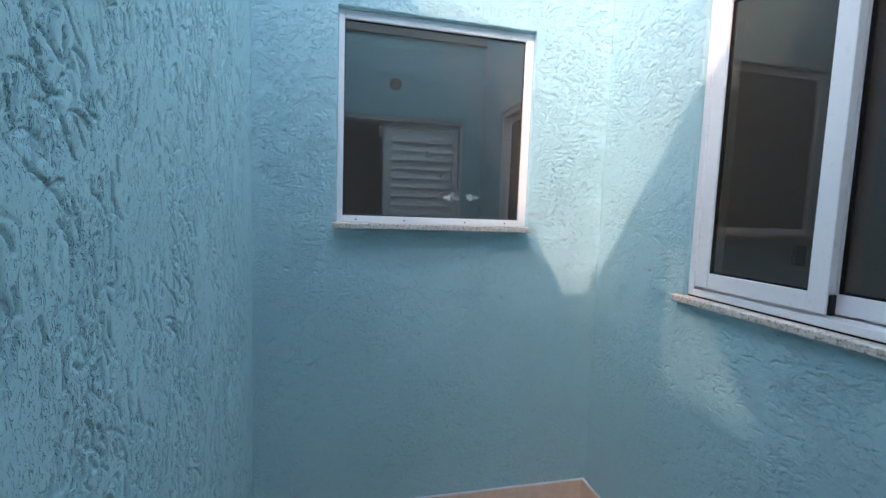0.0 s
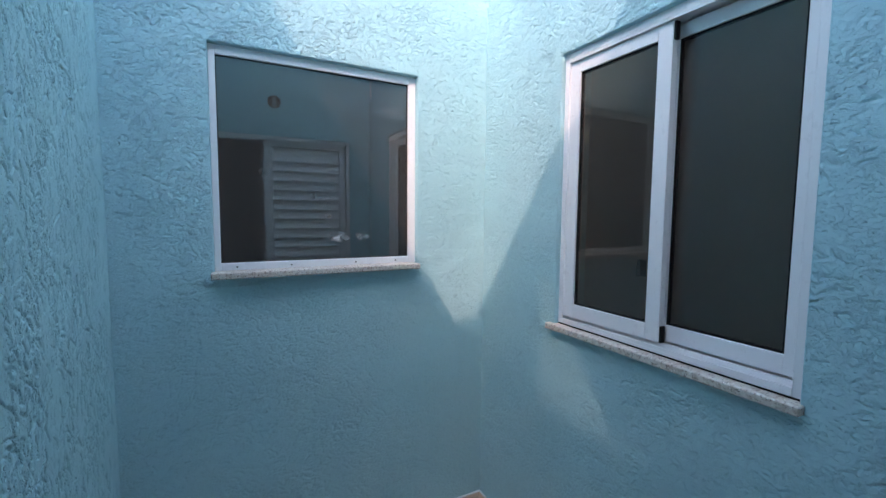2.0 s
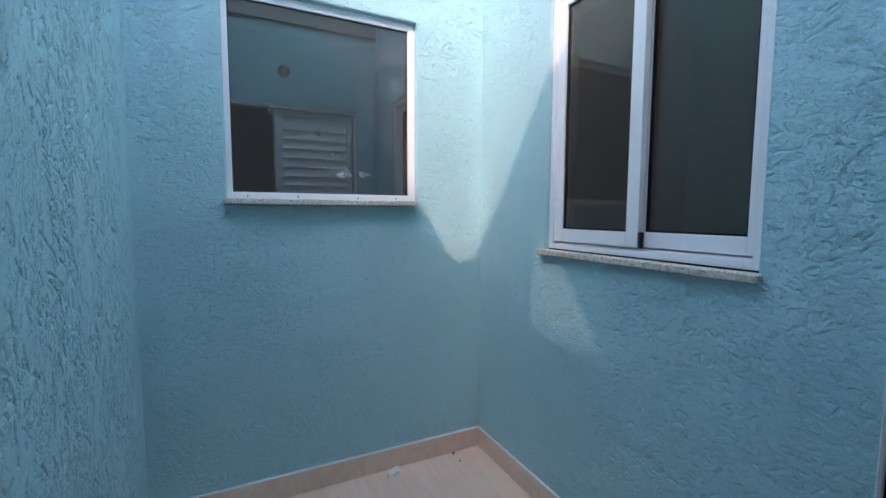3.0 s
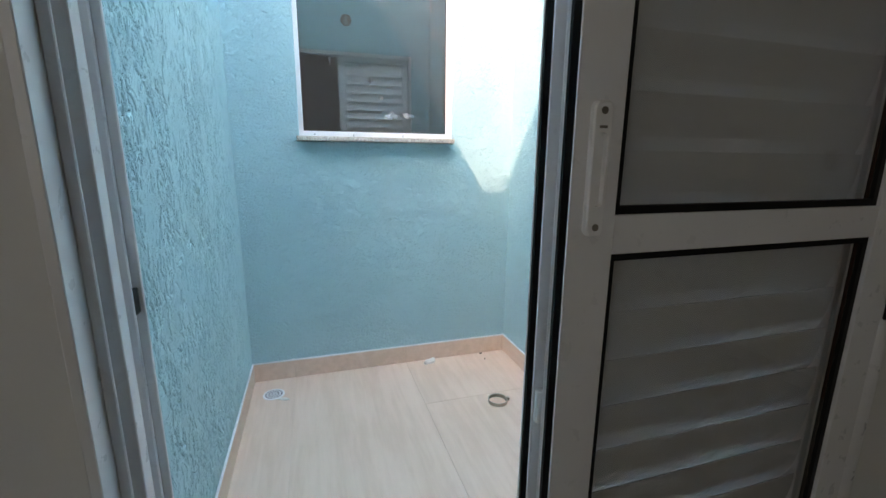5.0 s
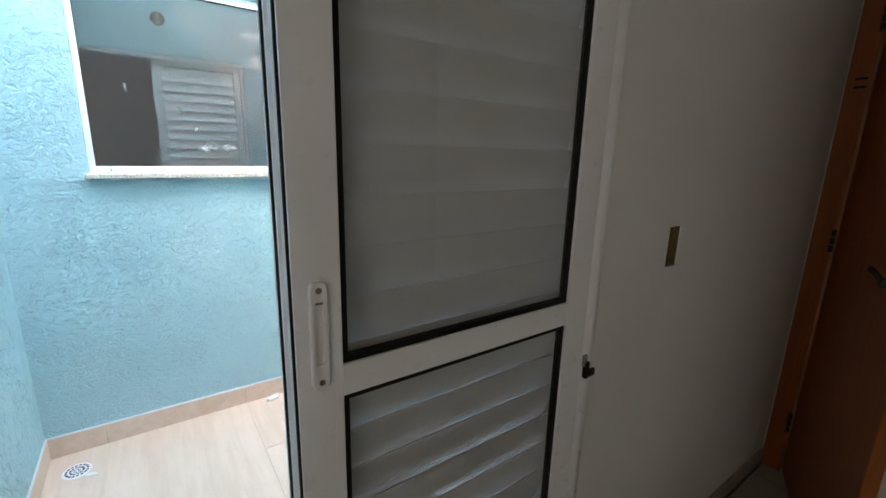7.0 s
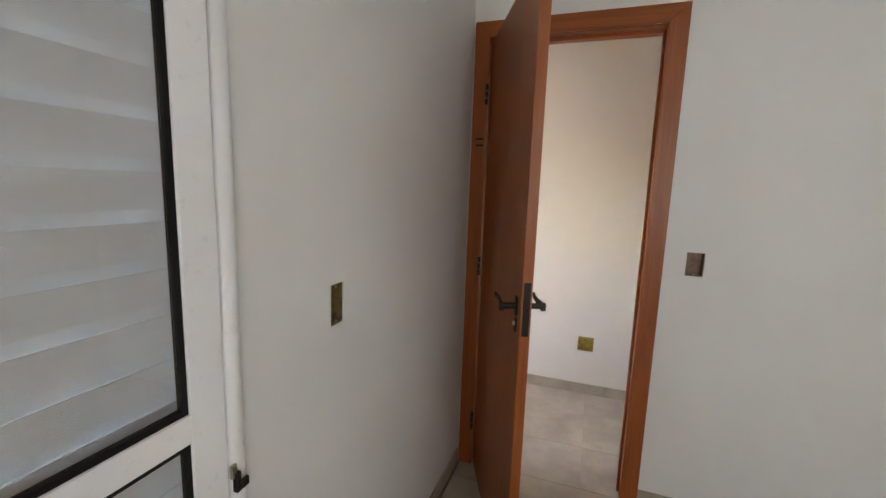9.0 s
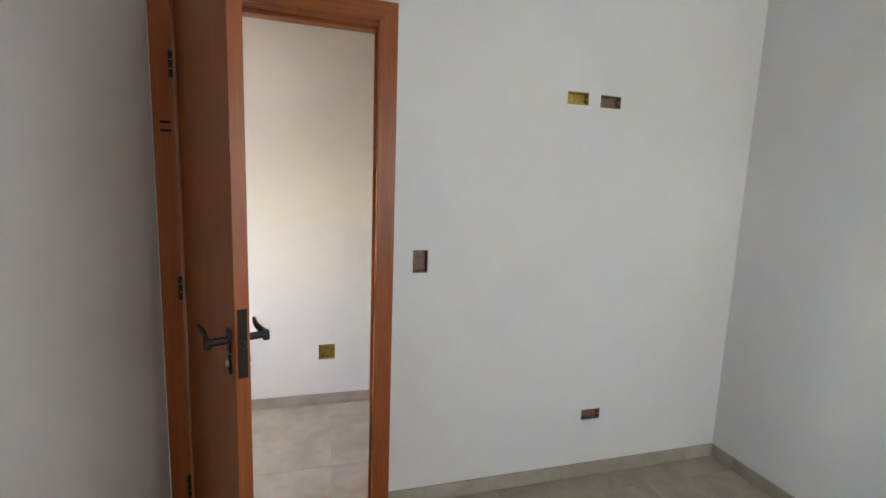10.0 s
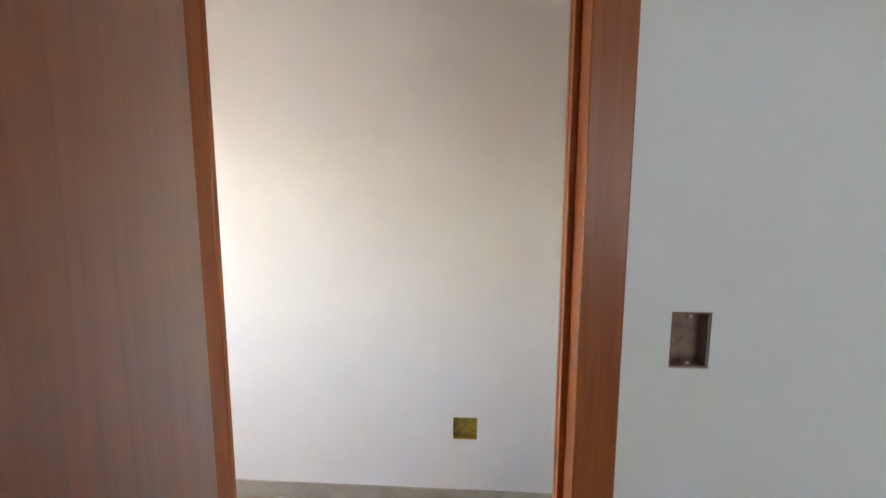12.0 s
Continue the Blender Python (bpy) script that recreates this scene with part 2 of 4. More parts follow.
def boxes(*rows, bevel=0.0, seg=1):
    bm = bmesh.new()
    for r in rows:
        box(bm, *r, bevel=bevel, seg=seg)
    return bm


def tube(bm, a, b, r, n=16, r2=None):
    a, b = Vector(a), Vector(b)
    turn = (b - a).to_track_quat("Z", "Y").to_matrix().to_4x4()
    bmesh.ops.create_cone(bm, cap_ends=True, segments=n, radius1=r, radius2=r if r2 is None else r2, depth=(b - a).length, matrix=Matrix.Translation((a + b) / 2) @ turn)
    return bm


def mesh_of(bm, name, material, smooth=False):
    me = bpy.data.meshes.new(name)
    bm.to_mesh(me)
    bm.free()
    me.materials.append(material)
    if smooth:
        for p in me.polygons:
            p.use_smooth = True
    return me


PLACE = {}


def thing(name, at, label, category, kind="", group="", turn=0.0):
    ob = new(name)
    ob.empty_display_size = 0.05
    m = pose(*at, 0, 0, turn)
    ob.matrix_world = m
    PLACE[ob] = m
    return tagged(ob, label, category, group, kind)


def part(name, bm, material, parent, label="", smooth=False, local=False):
    """One mesh under a thing or a part; its points are in the room's metres, or in the parent's own where local."""
    ob = new(name, mesh_of(bm, name, material, smooth))
    ob.parent = parent
    m = PLACE.get(parent, Matrix())
    if not local:
        ob.matrix_parent_inverse = m.inverted()
        PLACE[ob] = Matrix()
    else:
        PLACE[ob] = m
    return tagged(ob, label)


def structure(name, bm, material, label, category):
    ob = new(name, mesh_of(bm, name, material))
    PLACE[ob] = Matrix()
    return tagged(ob, label, category, kind="structure")


def panel(axis, face, back, u, w, holes=(), recesses=(), depth=0.045):
    """A wall between face and back on the axis, over u (along) and w (up), with openings through it and recesses in its face."""
    us = sorted({*u, *[c for h in (*holes, *recesses) for c in h[:2]]})
    ws = sorted({*w, *[c for h in (*holes, *recesses) for c in h[2:]]})
    us = [c for c in us if u[0] <= c <= u[1]]
    ws = [c for c in ws if w[0] <= c <= w[1]]
    step = depth if back > face else -depth
    bm = bmesh.new()
    cells = {}
    for i in range(len(us) - 1):
        for j in range(len(ws) - 1):
            cu, cw = (us[i] + us[i + 1]) / 2, (ws[j] + ws[j + 1]) / 2
            if any(h[0] < cu < h[1] and h[2] < cw < h[3] for h in holes):
                continue
            cells[i, j] = face + step if any(h[0] < cu < h[1] and h[2] < cw < h[3] for h in recesses) else face

    def quad(*pts):
        bm.faces.new([bm.verts.new((p[0], p[1], p[2]) if axis == "x" else (p[1], p[0], p[2])) for p in pts])

    for (i, j), f in cells.items():
        a, b, c, d = us[i], us[i + 1], ws[j], ws[j + 1]
        quad((f, a, c), (f, b, c), (f, b, d), (f, a, d))
        quad((back, a, c), (back, a, d), (back, b, d), (back, b, c))
        for (di, dj), (p, q) in {(-1, 0): ((a, c), (a, d)), (1, 0): ((b, c), (b, d)), (0, -1): ((a, c), (b, c)), (0, 1): ((a, d), (b, d))}.items():
            other = cells.get((i + di, j + dj))
            far = back if other is None else other
            if other is None or abs(far - back) < abs(f - back):
                quad((f, *p), (f, *q), (far, *q), (far, *p))
    bmesh.ops.remove_doubles(bm, verts=bm.verts, dist=1e-5)
    bmesh.ops.recalc_face_normals(bm, faces=bm.faces)
    return bm


def relief(us, ws, seed, lean, deep):
    """Heights of trowelled plaster over a grid: many short curved scratches lying along lean degrees, in patches, each with a raised lip."""
    rnd = np.random.default_rng(seed)
    h = np.zeros((len(us), len(ws)), np.float32)
    du, dw = us[1] - us[0], ws[1] - ws[0]
    lu, lw = us[-1] - us[0], ws[-1] - ws[0]
    steep = abs(lean) > 45
    clumps = rnd.random((int((130 if steep else 210) * lu * lw), 2)) * (lu, lw)
    for cu, cw in clumps:
        way = lean + rnd.normal(0, 14 if steep else 24)
        for _ in range(rnd.integers(6, 22)):
            pu, pw = cu + rnd.normal(0, 0.035), cw + rnd.normal(0, 0.045)
            ang = math.radians(way + rnd.normal(0, 16 if steep else 22))
            bend = rnd.normal(0, 0.07 if steep else 0.16)
            wide = rnd.uniform(0.0018, 0.0034) if steep else rnd.uniform(0.0017, 0.0028)
            depth = deep * rnd.uniform(0.0014, 0.0058)
            for k in range(rnd.integers(4, 15) if steep else rnd.integers(3, 8)):
                r = 0.009
                i0, i1 = np.searchsorted(us - us[0], (pu - r, pu + r))
                j0, j1 = np.searchsorted(ws - ws[0], (pw - r, pw + r))
                if i1 > i0 and j1 > j0:
                    gu = (us[i0:i1] - us[0] - pu)[:, None]
                    gw = (ws[j0:j1] - ws[0] - pw)[None, :]
                    d2 = (gu * gu + gw * gw) / (wide * wide)
                    spot = h[i0:i1, j0:j1]
                    np.minimum(spot, -depth * np.exp(-d2), out=spot)
                    off = (gu * gu + (gw + 0.0046) ** 2) / (wide * wide)
                    np.maximum(spot, np.where(spot > -0.0004, 0.22 * depth * np.exp(-off), spot), out=spot)
                pu += 0.0042 * math.cos(ang)
                pw += 0.0042 * math.sin(ang)
                ang += bend
    return h


def relief_wall(axis, face, back, u, w, area, hole, step, seed, lean, deep):
    """A wall whose face carries modelled plaster strokes over area (u0, u1, w0, w1), 11 mm proud of its core."""
    core = face + (0.011 if back > face else -0.011)
    bm = panel(axis, core, back, u, w, [hole] if hole else [])

    def marks(lo, hi, cuts):
        at = sorted({lo, hi, *[c for c in cuts if lo < c < hi]})
        runs = [np.linspace(p, q, max(2, round((q - p) / step) + 1))[:-1] for p, q in zip(at, at[1:])]
        return np.concatenate(runs + [[hi]])
    us = marks(area[0], area[1], hole[:2] if hole else ())
    ws = marks(area[2], area[3], hole[2:] if hole else ())
    out = -1.0 if back > face else 1.0
    x = face + out * relief(us, ws, seed, lean, deep)
    inside = np.zeros((len(us) - 1, len(ws) - 1), bool)
    if hole:
        mu, mw = (us[1:] + us[:-1]) / 2, (ws[1:] + ws[:-1]) / 2
        inside = ((mu > hole[0]) & (mu < hole[1]))[:, None] & ((mw > hole[2]) & (mw < hole[3]))[None, :]
        ring = ((us >= hole[0] - 1e-6) & (us <= hole[1] + 1e-6))[:, None] & ((ws >= hole[2] - 1e-6) & (ws <= hole[3] + 1e-6))[None, :]
        x[ring] = core
    x[:, -1] = core
    gu, gw = np.meshgrid(us, ws, indexing="ij")
    co = np.stack((x, gu, gw) if axis == "x" else (gu, x, gw), -1).reshape(-1, 3)
    idx = np.arange(len(co)).reshape(len(us), len(ws))
    quads = np.stack((idx[:-1, :-1], idx[1:, :-1], idx[1:, 1:], idx[:-1, 1:]), -1)[~inside]
    if (axis == "x") != (out > 0):
        quads = quads[:, ::-1]
    sheet = bpy.data.meshes.new("plaster")
    sheet.from_pydata(co.tolist(), [], quads.tolist())
    for f in bm.faces:
        f.smooth = False
    n = len(bm.faces)
    bm.from_mesh(sheet)
    bm.faces.ensure_lookup_table()
    for f in bm.faces[n:]:
        f.smooth = True
    bpy.data.meshes.remove(sheet)
    return bm


# ---------------------------------------------------------------- the plan
CW, CE, CS, CN = -0.665, 0.806, 0.150, 1.868          # courtyard: west, east, south, north faces
BW, BE, BS, BN = -1.500, 2.090, -2.784, 0.019         # bedroom faces
YARD = -0.034                                         # top of the courtyard's screed
HW, HE = 2.220, 3.147                                 # hall faces
TOP, DOOR_L, DOOR_R, DOOR_T = 2.70, -0.522, 0.632, 2.075
NWIN = (-0.355, 0.450, 1.242, 2.081)
EWIN = (0.572, 1.356, 1.042, 2.071)
ODOOR = (-0.822, -0.036, 0.0, 2.170)                  # rough opening of the wooden door, along y
SWITCH = (-1.030, -0.962, 1.121, 1.224)
TV_A, TV_B = (-1.782, -1.669, 1.909, 1.967), (-1.958, -1.845, 1.907, 1.965)
LOW = (-1.993, -1.881, 0.321, 0.380)
NBOX = (0.925, 0.981, 1.112, 1.219)
HBOX = (-0.648, -0.539, 0.324, 0.430)
RBOX = (1.90, 1.975, 1.095, 1.205)
ROUND = (0.05, 2.33)

structure("wall_courtyard_north", relief_wall("y", CN, CN + 0.15, (CW - 0.15, CE + 0.15), (-0.1, 3.60), (CW, CE, -0.03, 2.45), NWIN, 0.0030, 11, 0.0, 0.85), BLUE_N, "light blue stroked plaster wall with a fixed window", "wall")
structure("wall_courtyard_east", relief_wall("x", CE, CE + 0.15, (CS, CN), (-0.1, 3.60), (CS, CN, -0.03, 2.45), EWIN, 0.0030, 12, 0.0, 0.85), BLUE_E, "light blue stroked plaster wall with a sliding window", "wall")
structure("wall_courtyard_west", relief_wall("x", CW, CW - 0.15, (CS, CN), (-0.1, 3.137), (0.45, CN, -0.03, 2.45), None, 0.0026, 13, 90.0, 1.7), BLUE_V, "light blue plaster wall with vertical strokes", "wall")
structure("wall_courtyard_south", panel("y", CS, 0.10, (CW, CE), (-0.1, 2.70), [(DOOR_L, DOOR_R, -0.05, DOOR_T)]), BLUE_N, "light blue plaster wall over the sliding door", "wall")
structure("wall_north", panel("y", BN, 0.10, (BW - 0.15, CE), (-0.1, 3.38), [(DOOR_L, DOOR_R, -0.05, DOOR_T)]), WHITE, "white painted bedroom wall beside the sliding door", "wall")
structure("wall_north_2", panel("y", BN, BN + 0.151, (CE, HW), (-0.1, 3.38), [], [NBOX]), WHITE, "white painted bedroom wall with an open box", "wall")
structure("wall_east", panel("x", BE, HW, (BS, BN), (-0.1, TOP + 0.1), [ODOOR], [SWITCH, TV_A, TV_B, LOW]), WHITE, "white painted bedroom wall with the wooden door", "wall")
structure("parapet_south", boxes((CW, CE, 0.10, CS + 0.028, 2.70, 3.42), bevel=0.004), CEMENT, "bare grey cement parapet over the blue wall", "parapet")
# unseen wall added west of the courtyard to carry on the south shadow edge
structure("parapet", boxes((-2.8, BW - 0.15, BN, CS, -0.1, 3.38), (BW - 0.15, CW, 0.10, CS, -0.1, 3.38)), BLUE_N, "unseen plain plastered wall added beside the courtyard to cast shade", "wall")
structure("wall_south", boxes((BW - 0.15, HW, BS - 0.15, BS, -0.1, TOP + 0.1)), WHITE, "plain white painted bedroom wall", "wall")
# the west wall's opening is assumed and unseen, made for the fill lamp
structure("wall_west", panel("x", BW, BW - 0.15, (BS, BN), (-0.1, TOP + 0.1), [(-2.68, -0.92, 0.97, 2.13)]), WHITE, "plain white painted bedroom wall", "wall")
# unseen wall added to keep sun and most sky out of the west opening
structure("wall_sun_blocker", boxes((-2.25, -2.10, -4.0, BN, -0.1, 4.6)), CEMENT, "unseen bare grey cement wall added to block sun from the west opening", "wall")
structure("ceiling", boxes((BW - 0.15, HW, BS - 0.15, BN, TOP, TOP + 0.1)), CEIL, "plain white bedroom ceiling", "ceiling")
structure("wall_hall_east", panel("x", HE, HE + 0.15, (-3.4, 1.9), (-0.1, TOP + 0.1), [], [HBOX]), WHITE, "off-white painted hall wall with an open box", "wall")
# opening added out of view to let sky light into the hall
structure("wall_hall_south", panel("y", -3.25, -3.40, (HW, HE), (-0.1, TOP), [(2.56, 2.80, 1.10, 1.60)]), WHITE, "off-white hall wall with a small unseen opening added for light", "wall")
structure("wall_hall_west", boxes((HW - 0.12, HW, BN + 0.151, 1.9, -0.1, TOP)), WHITE, "plain off-white hall wall", "wall")
structure("wall_hall_west_2", boxes((HW - 0.12, HW, -3.4, BS - 0.15, -0.1, TOP)), WHITE, "plain off-white hall wall", "wall")
# invented opening, out of view, that holds the hall's fill lamp
structure("wall_hall_north", panel("y", 1.75, 1.90, (HW, HE), (-0.1, TOP), [(2.50, 2.86, 0.80, 1.75)]), WHITE, "off-white hall wall with a small unseen opening added for light", "wall")
structure("ceiling_hall", boxes((HW, HE + 0.15, -3.4, 1.9, TOP, TOP + 0.1)), CEIL, "plain white hall ceiling", "ceiling")
# closed rooms behind the two courtyard windows
structure("wall_room_east", panel("x", 2.06, 2.10, (0.17, 3.4), (-0.1, TOP), [], [RBOX], 0.038), WHITE, "plain wall of the room behind the sliding window", "wall")
structure("wall_room_east_2", boxes((CE + 0.15, 2.06, 3.30, 3.40, -0.1, TOP)), WHITE, "plain wall of the room behind the sliding window", "wall")
structure("ceiling_room_east", boxes((CE + 0.15, 2.10, 0.17, 3.4, TOP, TOP + 0.1)), CEIL, "plain ceiling behind the sliding window", "ceiling")
structure("floor_room_east", boxes((CE + 0.15, 2.10, 0.17, 3.4, -0.1, 0.0)), GROUT_D, "grey floor behind the sliding window", "floor")
structure("wall_room_north", boxes((CW - 0.15, CE + 0.15, 3.90, 4.0, -0.1, TOP)), WHITE, "plain wall of the room behind the fixed window", "wall")
structure("wall_room_north_2", boxes((CE + 0.05, CE + 0.15, CN + 0.15, 3.9, -0.1, TOP)), WHITE, "plain wall of the room behind the fixed window", "wall")
structure("wall_room_north_3", boxes((CW - 0.15, CW - 0.05, CN + 0.15, 3.9, -0.1, TOP)), WHITE, "plain wall of the room behind the fixed window", "wall")
structure("ceiling_room_north", boxes((CW - 0.15, CE + 0.15, CN + 0.15, 4.0, TOP, TOP + 0.1)), CEIL, "plain ceiling behind the fixed window", "ceiling")
structure("floor_room_north", boxes((CW - 0.15, CE + 0.15, CN + 0.15, 4.0, -0.1, 0.0)), GROUT_D, "grey floor behind the fixed window", "floor")


# ---------------------------------------------------------------- courtyard windows
def gasketed(parent, axis, at, u0, u1, z0, z1, glass, t=0.006, g=0.006):
    """A pane with its black gasket, in the plane at (axis), inside u0..u1, z0..z1."""
    def bx(f0, f1, a, b, c, d):
        return (f0, f1, a, b, c, d) if axis == "x" else (a, b, f0, f1, c, d)
    f0, f1 = at - 0.006, at + 0.006
    part("gasket", boxes(bx(f0, f1, u0, u0 + g, z0, z1), bx(f0, f1, u1 - g, u1, z0, z1), bx(f0, f1, u0 + g, u1 - g, z0, z0 + g), bx(f0, f1, u0 + g, u1 - g, z1 - g, z1)), BLACK, parent, "black rubber gasket")
    p = part("pane", boxes(bx(at - t / 2, at + t / 2, u0 + g * 0.5, u1 - g * 0.5, z0 + g * 0.5, z1 - g * 0.5)), glass, parent, "glass pane")
    p.visible_shadow = False
    return p


def north_window():
    x0, x1, z0, z1 = NWIN
    w = thing("window_1", (0.05, CN, z0), "fixed white aluminium window with smeared dark glass", "window", "structure")
    zs = z0 + 0.023
    part("window_sill", boxes((x0 - 0.012, x1 - 0.006, 1.816, CN + 0.12, z0, zs), bevel=0.003), GRANITE, w, "speckled granite sill")
    y0, y1 = CN + 0.024, CN + 0.068
    ga, gb, gc, gd = -0.333, 0.416, 1.293, 2.048
    part("frame_side", boxes((x0, ga, y0, y1, zs, z1), bevel=0.0015), ALU, w)
    part("frame_side", boxes((gb, x1, y0, y1, zs, z1), bevel=0.0015), ALU, w)
    part("frame_head", boxes((ga, gb, y0, y1, gd, z1), bevel=0.0015), ALU, w)
    rail = part("frame_rail", boxes((ga, gb, y0, y1, zs, gc), bevel=0.0015), ALU, w)
    # flat black discs painted for the shade inside the drain holes
    for x in (x0 + 0.075, x0 + 0.27, x0 + 0.53, x0 + 0.71):
        bm = bmesh.new()
        tube(bm, (x, y0 - 0.0008, zs + 0.012), (x, y0 + 0.004, zs + 0.012), 0.0032, 10)
        part("drain_hole", bm, BLACK, rail, "small black disc drawn as a drain hole")
    smear = pane("smeared_dark_glass", (0.30, 0.30, 0.29), gloss=0.18, haze=0.034, smear=[((0.105, 1.908, 1.385), 0.055, 0.028, 1.0), ((0.20, 1.908, 1.385), 0.05, 0.022, 0.6), ((-0.19, 1.908, 1.62), 0.012, 0.06, 0.35), ((0.0, 1.908, 1.55), 0.02, 0.03, 0.4), ((0.07, 1.908, 1.47), 0.03, 0.03, 0.3), ((0.36, 1.908, 1.80), 0.05, 0.05, 0.2), ((0.07, 1.908, 1.93), 0.05, 0.04, 0.15), ((0.34, 1.908, 1.93), 0.09, 0.05, 0.14)])
    gasketed(w, "y", CN + 0.040, ga, gb, gc, gd, smear, g=0.003)


def east_window():
    y0, y1, z0, z1 = EWIN
    w = thing("window_2", (CE, 0.96, z0), "white aluminium sliding window with two dark panes", "window", "structure")
    zs = z0 + 0.023
    part("window_sill", boxes((0.783, CE + 0.13, 0.561, 1.388, z0, zs), bevel=0.003), GRANITE, w, "speckled granite sill")
    a, b = CE + 0.016, CE + 0.10
    part("frame_side", boxes((a, b, y0, y0 + 0.022, zs, z1), bevel=0.0015), ALU, w)
    part("frame_side", boxes((a, b, y1 - 0.022, y1, zs, z1), bevel=0.0015), ALU, w)
    part("frame_head", boxes((a, b, y0 + 0.022, y1 - 0.022, z1 - 0.026, z1), (a, a + 0.006, y0 + 0.022, y1 - 0.022, z1 - 0.034, z1 - 0.026), bevel=0.001), ALU, w)
    part("track", boxes((a, b, y0 + 0.022, y1 - 0.022, zs, zs + 0.014), (a, a + 0.004, y0 + 0.022, y1 - 0.022, zs + 0.014, zs + 0.026), (a + 0.036, a + 0.042, y0 + 0.022, y1 - 0.022, zs + 0.014, zs + 0.030), (b - 0.004, b, y0 + 0.022, y1 - 0.022, zs + 0.014, zs + 0.03), bevel=0.0008), ALU, w, "lower sliding track")
    # black strip colours in the dark gap under the track
    part("gap_shade", boxes((a - 0.0012, a + 0.002, y0 + 0.004, y1 - 0.004, zs + 0.0005, zs + 0.0055)), BLACK, w, "black strip painted as the shaded gap between the track and the sill")
    zb, zt = 1.100, 2.036
    for name, x, ya, yb, extra in (("outer_leaf", 0.830, 0.937, y1 - 0.020, 0.0), ("inner_leaf", 0.868, y0 + 0.014, 0.990, 0.0)):
        s = 0.047
        leaf = part(name, boxes((x, x + 0.026, ya, ya + s, zb, zt), (x, x + 0.026, yb - s, yb, zb, zt), (x + 0.0006, x + 0.0254, ya + s, yb - s, zb, zb + 0.05), (x + 0.0006, x + 0.0254, ya + s, yb - s, zt - 0.040, zt), bevel=0.0012), ALU, w, "white aluminium sash")
        gasketed(leaf, "x", x + 0.013, ya + s, yb - s, zb + 0.05, zt - 0.040, GLASS_DARK)
        if name == "outer_leaf":
            part("brush_guide", boxes((x + 0.004, x + 0.022, ya - 0.006, ya, zb, zb + 0.05), (x + 0.004, x + 0.022, ya - 0.006, ya, zt - 0.05, zt)), BLACK, leaf, "black guide block")


north_window()
east_window()


# ---------------------------------------------------------------- sliding door between bedroom and courtyard
def sliding_door():
    d = thing("door_1", (0.05, 0.07, 0.0), "white aluminium sliding door, half open, with glass and louvred leaves", "door", "structure")
    L, R, T = DOOR_L, DOOR_R, DOOR_T
    y0, y1 = 0.002, 0.137
    # jambs with the ridges of their three tracks
    part("jamb", boxes((L, L + 0.010, y0, y1, 0.0, T), (L + 0.010, L + 0.020, y0 + 0.030, y0 + 0.034, 0.0, T - 0.036), (L + 0.010, L + 0.026, y0 + 0.046, y0 + 0.066, 0.0, T - 0.036), (L + 0.010, L + 0.020, y0 + 0.100, y0 + 0.104, 0.0, T - 0.036), (L + 0.010, L + 0.020, y1 - 0.005, y1, 0.0, T - 0.036), bevel=0.001), ALU, d, "ridged jamb")
    part("jamb", boxes((R - 0.012, R, y0 + 0.02, y1, 0.0, T), (R - 0.022, R - 0.012, y0 + 0.030, y0 + 0.034, 0.0, T - 0.036), (R - 0.022, R - 0.012, y0 + 0.100, y0 + 0.104, 0.0, T - 0.036), (R - 0.022, R - 0.012, y1 - 0.005, y1, 0.0, T - 0.036), bevel=0.001), ALU, d, "ridged jamb")
    # black strip drawn over the wall joint for the gap's shade
    part("gap_shade", boxes((L - 0.003, L + 0.002, BN - 0.002, BN + 0.004, 0.0, T)), BLACK, d, "black strip painted as the shaded gap beside the jamb")
    bm = bmesh.new()
    tube(bm, (R - 0.021, BN + 0.001, 0.0), (R - 0.021, BN + 0.001, T), 0.021, 20)
    part("cover_trim", bm, ALU, d, "rounded cover trim", smooth=True)
    part("head", boxes((L + 0.010, R - 0.012, y0, y1, T - 0.018, T), (L + 0.010, R - 0.012, y0 + 0.036, y0 + 0.040, T - 0.034, T - 0.018), (L + 0.010, R - 0.012, y1 - 0.004, y1, T - 0.030, T - 0.018), bevel=0.001), ALU, d)
    part("threshold", boxes((L + 0.010, R - 0.012, y0, y1, -0.02, 0.012), (L + 0.026, R - 0.022, y0 + 0.012, y0 + 0.018, 0.012, 0.026), (L + 0.026, R - 0.022, y0 + 0.066, y0 + 0.072, 0.012, 0.026), (L + 0.026, R - 0.022, y1 - 0.006, y1, 0.012, 0.03), bevel=0.0008), ALU, d, "threshold with sliding tracks")
    part("strike", boxes((L + 0.010, L + 0.017, y1 - 0.028, y1 - 0.008, 0.985, 1.015), bevel=0.001), BLACK, d, "small black strike")
    xa, xb, zb, zt = -0.028, 0.583, 0.028, T - 0.022
    # glass leaf on the room side
    ya, yb, s = 0.0, 0.027, 0.064
    g = part("glass_leaf", boxes((xa, xa + s, ya, ya + 0.003, zb, zt), (xa, xa + s, yb - 0.003, yb, zb, zt), (xa + 0.012, xa + s, ya + 0.003, yb - 0.003, zb, zt), (xb - s, xb, ya, yb, zb, zt), (xa + s, xb - s, ya + 0.0006, yb, zb, zb + 0.085), (xa + s, xb - s, ya + 0.0006, yb, 1.050, 1.098), (xa + s, xb - s, ya + 0.0006, yb, zt - 0.07, zt), bevel=0.0008), ALU, d, "white aluminium leaf with a middle rail")
    gasketed(g, "y", 0.012, xa + s, xb - s, zb + 0.085, 1.050, GLASS, g=0.010)
